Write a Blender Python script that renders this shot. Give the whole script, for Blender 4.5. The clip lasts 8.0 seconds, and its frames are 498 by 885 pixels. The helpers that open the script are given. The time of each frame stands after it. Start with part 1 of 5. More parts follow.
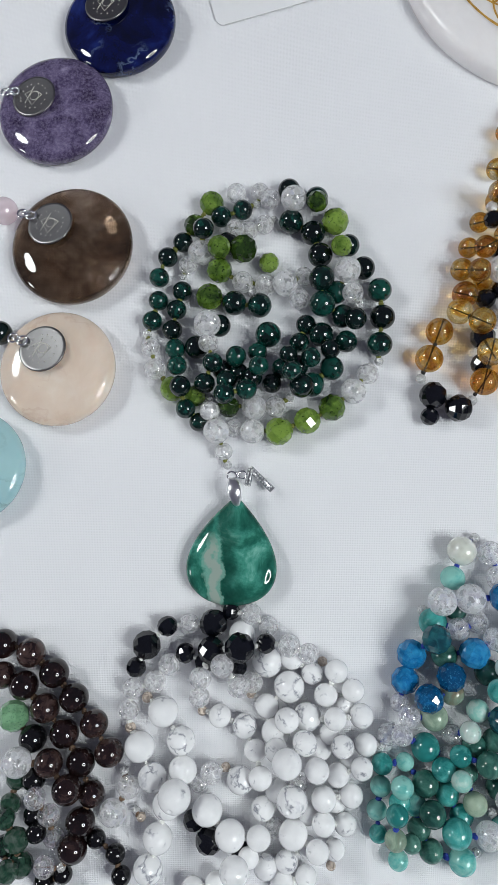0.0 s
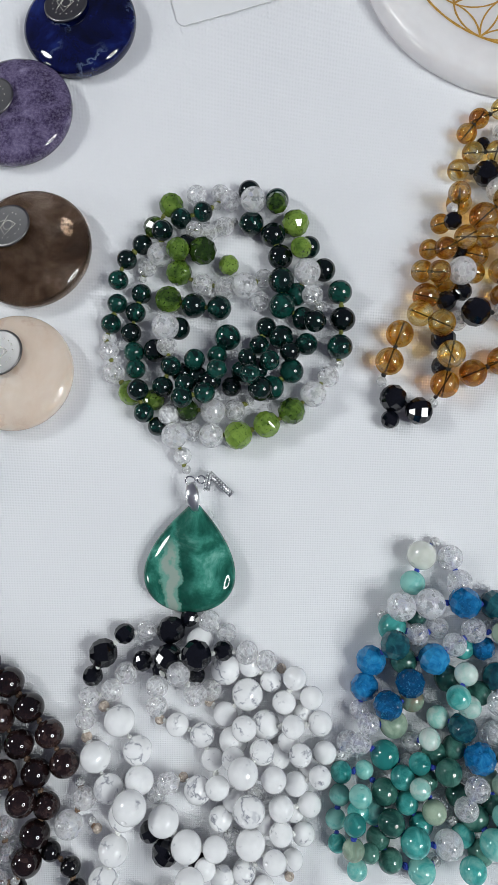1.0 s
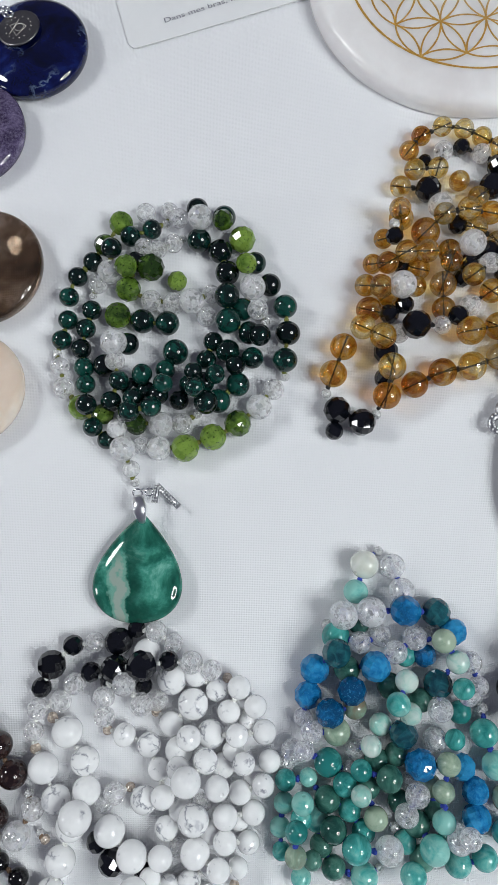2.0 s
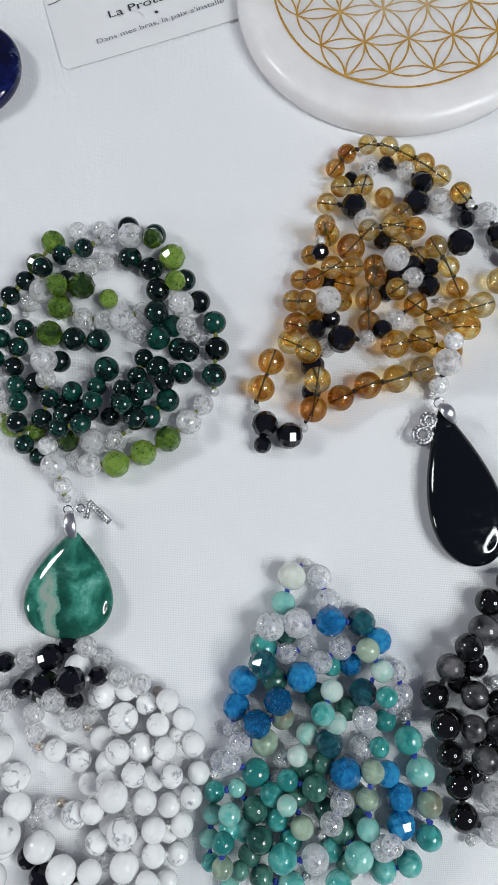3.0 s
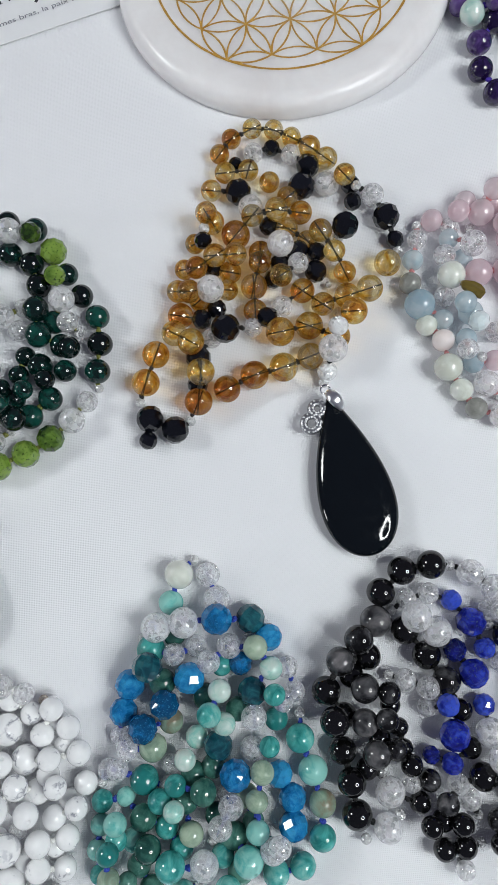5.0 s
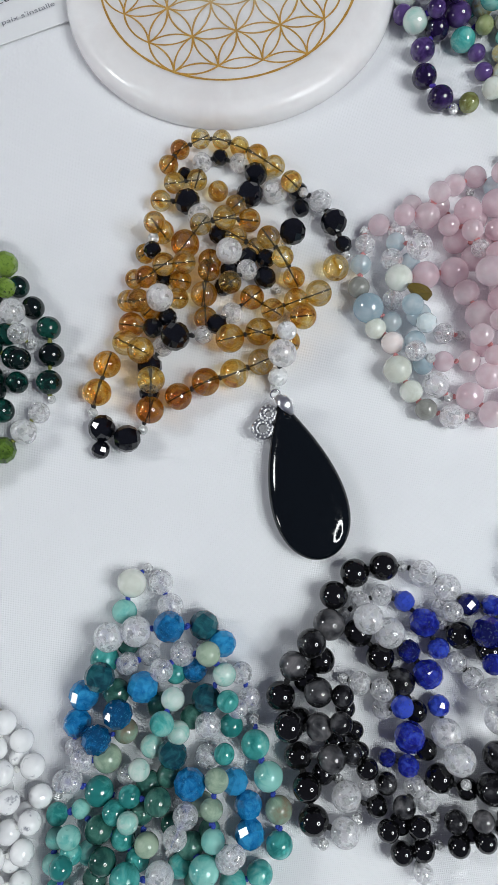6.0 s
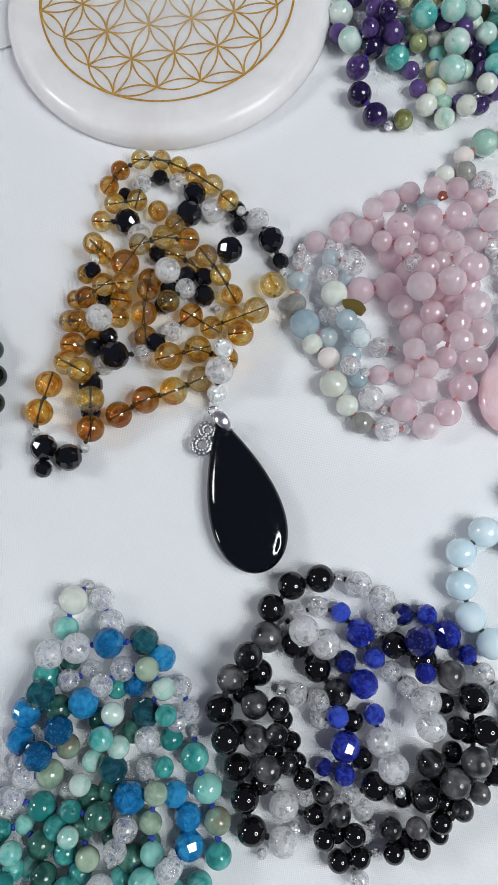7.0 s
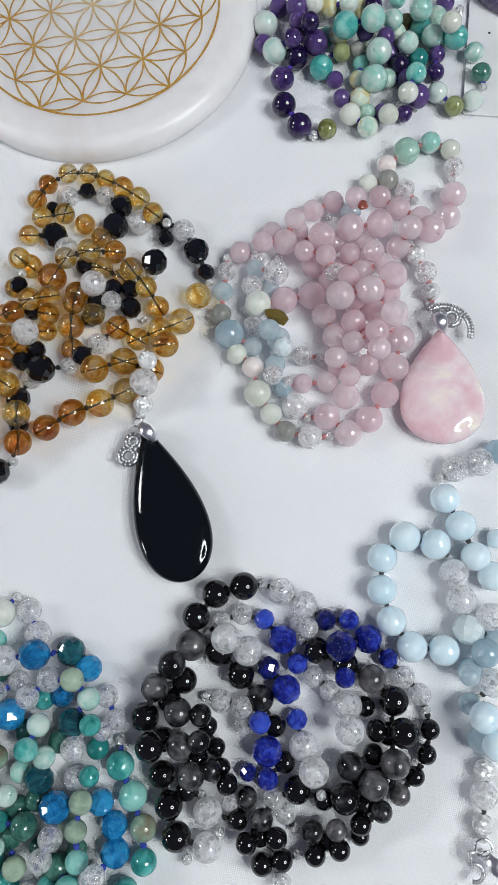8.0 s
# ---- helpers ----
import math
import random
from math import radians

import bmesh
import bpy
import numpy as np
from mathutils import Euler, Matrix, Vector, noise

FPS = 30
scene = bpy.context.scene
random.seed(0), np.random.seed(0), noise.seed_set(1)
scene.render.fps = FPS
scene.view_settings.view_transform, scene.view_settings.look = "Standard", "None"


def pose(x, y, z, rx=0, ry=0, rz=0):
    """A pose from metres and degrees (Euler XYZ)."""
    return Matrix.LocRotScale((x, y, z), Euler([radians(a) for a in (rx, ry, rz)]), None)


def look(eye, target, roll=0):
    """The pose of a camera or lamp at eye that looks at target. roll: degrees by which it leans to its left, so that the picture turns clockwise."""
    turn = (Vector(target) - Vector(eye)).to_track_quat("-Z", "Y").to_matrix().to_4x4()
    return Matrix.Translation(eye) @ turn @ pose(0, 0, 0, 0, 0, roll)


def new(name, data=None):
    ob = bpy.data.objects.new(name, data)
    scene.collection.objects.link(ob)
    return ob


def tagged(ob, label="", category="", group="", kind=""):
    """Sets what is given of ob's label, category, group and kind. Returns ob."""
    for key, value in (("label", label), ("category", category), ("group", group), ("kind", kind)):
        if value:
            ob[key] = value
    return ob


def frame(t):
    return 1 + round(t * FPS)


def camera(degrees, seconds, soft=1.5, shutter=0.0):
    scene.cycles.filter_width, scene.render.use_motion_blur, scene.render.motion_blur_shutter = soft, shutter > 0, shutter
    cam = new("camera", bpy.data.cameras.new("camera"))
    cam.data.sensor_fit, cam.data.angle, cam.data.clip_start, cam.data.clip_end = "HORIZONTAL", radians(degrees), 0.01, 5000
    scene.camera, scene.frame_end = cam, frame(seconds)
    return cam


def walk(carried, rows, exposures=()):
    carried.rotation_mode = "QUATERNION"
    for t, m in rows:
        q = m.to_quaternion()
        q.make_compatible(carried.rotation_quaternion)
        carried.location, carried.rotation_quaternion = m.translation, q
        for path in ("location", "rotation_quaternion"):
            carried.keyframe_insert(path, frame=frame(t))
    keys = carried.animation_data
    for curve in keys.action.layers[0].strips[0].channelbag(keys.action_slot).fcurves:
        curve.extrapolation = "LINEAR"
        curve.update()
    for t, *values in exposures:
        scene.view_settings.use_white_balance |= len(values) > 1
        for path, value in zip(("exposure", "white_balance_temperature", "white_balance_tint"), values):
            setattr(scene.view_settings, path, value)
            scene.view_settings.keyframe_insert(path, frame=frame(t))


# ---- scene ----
cam = camera(38.50, 8.0, soft=1.4)
PATH = [
    (0, (0.06607, 0.05675, 0.21825), (0.04531, 0.10426, -0.02631), -24.338),
    (0.5, (0.06915, 0.05757, 0.21696), (0.04982, 0.10570, -0.02760), -22.738),
    (1, (0.07600, 0.05732, 0.21483), (0.05790, 0.10606, -0.02970), -21.462),
    (2.5, (0.10058, 0.05652, 0.21888), (0.08406, 0.11074, -0.02461), -19.213),
    (3, (0.10979, 0.05774, 0.21969), (0.09747, 0.11245, -0.02394), -15.538),
    (3.5, (0.11814, 0.05777, 0.21996), (0.10852, 0.11275, -0.02373), -13.231),
    (4, (0.12398, 0.05764, 0.21722), (0.11396, 0.11140, -0.02672), -14.452),
    (4.5, (0.13280, 0.05693, 0.21319), (0.12346, 0.11030, -0.03087), -14.480),
    (6, (0.15239, 0.05169, 0.21042), (0.14699, 0.11070, -0.03246), -12.110),
    (6.5, (0.16107, 0.05147, 0.21046), (0.15557, 0.11083, -0.03233), -12.669),
    (7, (0.16992, 0.05270, 0.21406), (0.16621, 0.11223, -0.02872), -11.644),
    (7.5, (0.18076, 0.05178, 0.21601), (0.17739, 0.11136, -0.02676), -11.852),
    (8, (0.19134, 0.05249, 0.21654), (0.18960, 0.11094, -0.02652), -11.016),
]
EXPOSURES = [(0.0, 0.0), (8.0, 0.0)]
walk(cam, [(t, look(eye, target, roll)) for t, eye, target, roll in PATH], EXPOSURES)

# ---------- light: a ring lamp, two bulbs, soft room light ----------
RING_AT, RING_OUT, RING_IN = Vector((0.72, -0.16, 0.80)), 0.20, 0.15
BULBS = [("table_lamp", Vector((-0.45, 0.33, 0.50)), 0.075, 31.0), ("floor_lamp", Vector((-0.70, -0.03, 0.30)), 0.065, 20.0)]
RING_POWER, ROOM_POWER = 45.0, 0.10
world = bpy.data.worlds.new("room_light")
world.use_nodes = True
world.node_tree.nodes["Background"].inputs["Color"].default_value = (0.85, 0.86, 1.22, 1)
world.node_tree.nodes["Background"].inputs["Strength"].default_value = ROOM_POWER
scene.world = world


# ---------- materials ----------
class Nodes:
    """A node material with a few short-hands."""

    def __init__(self, name):
        self.mat = bpy.data.materials.new(name)
        self.mat.use_nodes = True
        self.tree = self.mat.node_tree
        self.bsdf = self.tree.nodes["Principled BSDF"]
        self.out = self.tree.nodes["Material Output"]

    def add(self, kind, **inputs):
        n = self.tree.nodes.new(kind)
        for key, value in inputs.items():
            self.put(n.inputs[key.replace("_", " ")], value)
        return n

    def put(self, socket, value):
        if isinstance(value, bpy.types.NodeSocket):
            self.tree.links.new(value, socket)
        else:
            socket.default_value = value

    def set(self, **inputs):
        for key, value in inputs.items():
            self.put(self.bsdf.inputs[key.replace("_", " ")], value)
        return self

    def coords(self, jitter=True):
        tc = self.add("ShaderNodeTexCoord")
        if not jitter:
            return tc.outputs["Object"]
        info = self.add("ShaderNodeObjectInfo")
        mul = self.add("ShaderNodeMath")
        mul.operation = "MULTIPLY"
        self.put(mul.inputs[0], info.outputs["Random"])
        self.put(mul.inputs[1], 37.0)
        shift = self.add("ShaderNodeVectorMath")
        self.put(shift.inputs[0], tc.outputs["Object"])
        self.put(shift.inputs[1], mul.outputs[0])
        return shift.outputs[0]

    def random(self):
        return self.add("ShaderNodeObjectInfo").outputs["Random"]

    def noise(self, co, scale, detail=4, rough=0.55, warp=0.0):
        n = self.add("ShaderNodeTexNoise", Vector=co, Scale=scale, Detail=detail, Roughness=rough, Distortion=warp)
        return n.outputs["Fac"]

    def cells(self, co, scale, feature="F1", out="Distance"):
        n = self.add("ShaderNodeTexVoronoi")
        n.feature = feature
        self.put(n.inputs["Vector"], co)
        self.put(n.inputs["Scale"], scale)
        return n.outputs[out]

    def ramp(self, fac, stops):
        n = self.add("ShaderNodeValToRGB", Fac=fac)
        e = n.color_ramp.elements
        while len(e) < len(stops):
            e.new(0.5)
        for item, (pos, col) in zip(e, stops):
            item.position = pos
            item.color = (*col, 1) if len(col) == 3 else col
        return n.outputs["Color"]

    def math(self, op, a, b):
        n = self.add("ShaderNodeMath")
        n.operation = op
        self.put(n.inputs[0], a)
        self.put(n.inputs[1], b)
        return n.outputs[0]

    def mix(self, fac, a, b, blend="MIX"):
        n = self.add("ShaderNodeMix")
        n.data_type, n.blend_type = "RGBA", blend
        self.put(n.inputs[0], fac)
        for socket, value in ((n.inputs[6], a), (n.inputs[7], b)):
            self.put(socket, (*value, 1) if isinstance(value, tuple) and len(value) == 3 else value)
        return n.outputs[2]

    def facets(self, co, scale):
        """A height that tilts each cell of a mosaic its own way."""
        lean, dot = self.add("ShaderNodeVectorMath"), self.add("ShaderNodeVectorMath")
        lean.operation, dot.operation = "SUBTRACT", "DOT_PRODUCT"
        self.put(lean.inputs[0], self.cells(co, scale, "F1", "Color"))
        self.put(lean.inputs[1], (0.5, 0.5, 0.5))
        self.put(dot.inputs[0], co)
        self.put(dot.inputs[1], lean.outputs[0])
        return dot.outputs["Value"]

    def bump(self, height, strength, distance):
        n = self.add("ShaderNodeBump", Height=height, Strength=strength, Distance=distance)
        return n.outputs["Normal"]


def g3(v):
    return (v, v, v)


def stone(name, colours, scale=1.2, rough=0.03, soft=0.0, coat=0.3, spread=0.25, warp=0.6, speck=None):
    """Polished stone: cloudy colour on two scales, each bead a little different."""
    m = Nodes(name)
    co = m.coords()
    n = m.noise(co, scale, 5, 0.6, warp)
    fac = m.math("ADD", n, m.math("MULTIPLY", m.math("SUBTRACT", m.random(), 0.5), spread))
    k = len(colours)
    col = m.ramp(fac, [(0.3 + 0.4 * i / max(1, k - 1), c) for i, c in enumerate(colours)])
    if speck:
        s = m.ramp(m.noise(co, scale * 4.5, 4, 0.7), [(0.57, g3(0)), (0.64, g3(1))])
        col = m.mix(s, col, speck)
    m.set(Base_Color=col, Roughness=min(rough, 0.02) if rough < 0.05 else rough, IOR=1.6)
    if soft:
        m.set(Subsurface_Weight=soft, Subsurface_Radius=(1.0, 0.9, 0.8), Subsurface_Scale=0.0035)
    if soft > 0.2:
        m.set(IOR=1.5, Coat_Weight=1.0, Coat_Roughness=0.015, Coat_IOR=1.4)
    return m.mat


def through_light(m, tint, glow_share, clear_share, polish=0.05, rough=0.015, glint=None, glints=0.0, lens=0.0, fade=0.6):
    """A see-through stone: cloudy body, light from its far side, light straight through, and polish on top."""
    body, far = m.add("ShaderNodeBsdfDiffuse", Color=tint), m.add("ShaderNodeBsdfTranslucent", Color=tint)
    clear = m.add("ShaderNodeBsdfTransparent", Color=m.mix(fade, tint, (1.0, 1.0, 1.0)))
    layers = [(glow_share, far), (clear_share, clear)]
    if lens:
        layers.insert(0, (0.9, m.add("ShaderNodeBsdfRefraction", Color=m.mix(fade, tint, (1.0, 1.0, 1.0)), Roughness=0.0, IOR=lens)))
    if glint is not None:
        layers.append((glints, m.add("ShaderNodeBsdfGlossy", Roughness=0.10, Normal=glint)))
    graze = m.math("POWER", m.add("ShaderNodeLayerWeight", Blend=0.5).outputs["Facing"], 5.0)
    layers.append((m.math("ADD", polish, m.math("MULTIPLY", graze, 0.35)), m.add("ShaderNodeBsdfGlossy", Roughness=rough)))
    under = body.outputs[0]
    for share, layer in layers:
        x = m.add("ShaderNodeMixShader", Fac=share)
        m.put(x.inputs[1], under)
        m.put(x.inputs[2], layer.outputs[0])
        under = x.outputs[0]
    m.tree.nodes.remove(m.bsdf)
    m.put(m.out.inputs["Surface"], under)


def crystal(name, dark, light, see=0.4, size=3.0, tinge=0.1):
    """Crackled clear quartz: clear glass full of fine cracks, splinters that glitter and a few dark flecks."""
    m = Nodes(name)
    co = m.coords()
    warp = m.add("ShaderNodeVectorMath")
    warp.operation = "MULTIPLY_ADD"
    m.put(warp.inputs[0], m.add("ShaderNodeTexNoise", Vector=co, Scale=2.2, Detail=5, Roughness=0.65).outputs["Color"])
    m.put(warp.inputs[1], (1.1, 1.1, 1.1))
    m.put(warp.inputs[2], co)
    wco = warp.outputs[0]
    hue = m.cells(wco, size * 2.2, "F1", "Color")
    split = m.add("ShaderNodeSeparateColor", Color=hue).outputs
    web = m.math("MAXIMUM", m.ramp(m.cells(wco, size, "DISTANCE_TO_EDGE"), [(0.0, g3(1.0)), (0.06, g3(0))]),
                 m.ramp(m.cells(wco, size * 2.2, "DISTANCE_TO_EDGE"), [(0.0, g3(0.7)), (0.07, g3(0))]))
    col = m.ramp(m.noise(wco, size * 1.2, 4, 0.65), [(0.30, dark), (0.46, light), (0.62, (1.0, 1.0, 1.0))])
    # iridescent glints are put into the colour as a random hue per cell
    col = m.mix(tinge, col, m.mix(0.45, hue, (1.0, 1.0, 1.0)), "MULTIPLY")
    fleck = m.ramp(m.noise(wco, size * 2.6, 3, 0.7), [(0.68, g3(0)), (0.73, g3(0.5))])
    col = m.mix(fleck, m.mix(web, col, (1.0, 1.0, 1.0)), (0.46, 0.48, 0.56))
    glint = m.bump(m.math("ADD", m.facets(wco, size * 1.4), m.facets(co, size * 3.2)), 1.0, 0.006)
    solid = m.math("MAXIMUM", m.math("MULTIPLY", web, 0.75), m.math("MULTIPLY", fleck, 0.8))
    clear = m.math("MULTIPLY", m.math("SUBTRACT", 1.0, solid), m.math("ADD", see - 0.1, m.math("MULTIPLY", split[0], 0.2)))
    through_light(m, col, 0.45, clear, 0.08, 0.02, glint, m.ramp(split[1], [(0.76, g3(0)), (0.80, g3(0.45))]))
    return m.mat


def glass(name, colours, see=0.4, lens=1.5):
    """Clear coloured quartz with clouds and zones of colour inside."""
    m = Nodes(name)
    co = m.coords()
    fac = m.math("ADD", m.noise(co, 0.8, 2, 0.5, 0.9), m.math("MULTIPLY", m.math("SUBTRACT", m.random(), 0.5), 0.12))
    col = m.ramp(fac, [(0.38 + 0.22 * i / (len(colours) - 1), c) for i, c in enumerate(colours)])
    wisp = m.ramp(m.noise(co, 1.5, 5, 0.7, 1.2), [(0.48, g3(0)), (0.50, g3(0.6)), (0.52, g3(0))])
    col = m.mix(wisp, col, colours[0])
    through_light(m, col, 0.14, see, 0.09, 0.012, lens=lens, fade=0.10)
    return m.mat


def metal(name, colour, rough=0.15, size=0.0, depth=0.4):
    m = Nodes(name)
    co = m.coords()
    m.set(Base_Color=m.mix(m.noise(co, 3, 3), (*[c * 0.85 for c in colour], 1), (*colour, 1)), Metallic=0.25 if size else 1.0, Roughness=rough)
    if size:
        m.set(Normal=m.bump(m.facets(co, size), 1.0, depth * 0.004), Coat_Weight=0.5)
    return m.mat


def plain(name, colour, rough=0.6, scale=60.0, var=0.12):
    m = Nodes(name)
    n = m.noise(m.coords(), scale, 4)
    m.set(Base_Color=m.mix(n, tuple(c * (1 - var) for c in colour), tuple(min(1, c * (1 + var)) for c in colour)), Roughness=rough)
    return m.mat


def milky(name, colours, see=0.3, inner=0.45, scale=0.8, spread=0.3):
    """Cloudy translucent stone, lit through from its far side."""
    m = Nodes(name)
    co = m.coords()
    fac = m.math("ADD", m.noise(co, scale, 4, 0.5, 0.5), m.math("MULTIPLY", m.math("SUBTRACT", m.random(), 0.5), spread))
    k = len(colours)
    col = m.ramp(fac, [(0.3 + 0.4 * i / max(1, k - 1), c) for i, c in enumerate(colours)])
    wisp = m.ramp(m.noise(co, scale * 1.6, 5, 0.7, 1.5), [(0.52, g3(0)), (0.66, g3(0.45))])
    col = m.mix(wisp, col, tuple(0.5 * c + 0.5 * 0.93 for c in colours[-1]))
    clear = m.math("MULTIPLY", m.ramp(m.noise(co, scale * 0.9, 3), [(0.35, g3(0.8)), (0.65, g3(1.0))]), m.math("ADD", see * 0.9, m.math("MULTIPLY", m.random(), see * 0.3)))
    through_light(m, col, inner, clear, 0.09)
    return m.mat


def howlite(name, veins):
    m = Nodes(name)
    co = m.coords()
    warp = m.add("ShaderNodeVectorMath")
    warp.operation = "MULTIPLY_ADD"
    m.put(warp.inputs[0], m.add("ShaderNodeTexNoise", Vector=co, Scale=2.0, Detail=3).outputs["Color"])
    m.put(warp.inputs[1], (0.9, 0.9, 0.9))
    m.put(warp.inputs[2], co)
    edge = m.cells(warp.outputs[0], 0.8 if veins < 0.6 else 1.1, "DISTANCE_TO_EDGE")
    line = m.ramp(edge, [(0.0, g3(1)), (0.03, g3(0.6)), (0.10, g3(0))])
    gate = m.ramp(m.noise(co, 1.1, 2), [(0.62 - veins * 0.35, g3(0)), (0.74 - veins * 0.35, g3(1))])
    col = m.ramp(m.noise(co, 1.5, 4), [(0.3, (0.86, 0.86, 0.86)), (0.7, (0.92, 0.92, 0.92))])
    col = m.mix(m.math("MULTIPLY", line, gate), col, (0.27, 0.28, 0.32))
    grey = m.ramp(m.noise(co, 0.8, 3), [(0.60, g3(0)), (0.66, g3(min(1.0, veins)))])
    col = m.mix(grey, col, (0.45, 0.46, 0.50))
    m.set(Base_Color=col, Roughness=0.012, IOR=1.56, Subsurface_Weight=0.15, Subsurface_Radius=(1, 1, 1), Subsurface_Scale=0.001)
    return m.mat


def cloth_material():
    m = Nodes("white_cotton_cloth")
    co = m.coords(False)

    def thread(axis):
        w = m.add("ShaderNodeTexWave", Vector=co, Scale=620.0, Distortion=1.2, Detail=2.0, Detail_Scale=0.05)
        w.bands_direction = axis
        return w.outputs["Fac"]

    weave = m.math("ADD", thread("X"), thread("Y"))
    slub = m.noise(co, 900, 3, 0.7)
    col = m.mix(m.noise(co, 25, 4), (0.80, 0.80, 0.82), (0.84, 0.84, 0.86))
    # shade in the gaps between threads is put into the colour
    col = m.mix(m.math("MULTIPLY", m.ramp(weave, [(0.1, g3(1)), (0.8, g3(0))]), 0.045), col, (0.60, 0.60, 0.64))
    m.set(Base_Color=col, Roughness=0.9, Sheen_Weight=0.1)
    hgt = m.math("ADD", m.math("ADD", weave, m.math("MULTIPLY", slub, 0.8)), m.math("MULTIPLY", m.noise(co, 60, 4), 3.0))
    m.set(Normal=m.bump(hgt, 0.35, 0.00012))
    return m.mat


def glow(name, colour, power):
    m = Nodes(name)
    m.set(Base_Color=(0.9, 0.9, 0.9, 1), Emission_Color=(*colour, 1), Emission_Strength=power)
    return m.mat


def gold_print():
    """Printed gold, worn paler towards the middle of the plate."""
    m = Nodes("gold_print")
    co = m.coords(False)
    n = m.noise(co, 700, 5, 0.75)
    gold = m.ramp(n, [(0.35, (0.42, 0.20, 0.025)), (0.6, (0.58, 0.33, 0.06)), (0.75, (0.72, 0.50, 0.20))])
    far = m.add("ShaderNodeVectorMath")
    far.operation = "LENGTH"
    m.put(far.inputs[0], co)
    worn = m.ramp(m.math("ADD", m.math("MULTIPLY", far.outputs["Value"], 20.0), m.math("MULTIPLY", n, 0.25)), [(0.30, g3(0.6)), (0.75, g3(0))])
    m.set(Base_Color=m.mix(worn, gold, (0.72, 0.58, 0.36)), Metallic=0.1, Roughness=0.4)
    return m.mat


def sheen_obsidian():
    m = Nodes("silver_sheen_obsidian")
    co = m.coords()
    n = m.math("ADD", m.math("MULTIPLY", m.noise(co, 0.9, 3, 0.5, 0.4), 0.75), m.math("MULTIPLY", m.random(), 0.25))
    # the soft silver sheen is painted as grey clouds in the base colour
    col = m.ramp(n, [(0.34, (0.003, 0.003, 0.003)), (0.44, (0.022, 0.022, 0.024)), (0.53, (0.07, 0.07, 0.074)), (0.66, (0.17, 0.16, 0.165))])
    m.set(Base_Color=col, Roughness=0.03)
    return m.mat


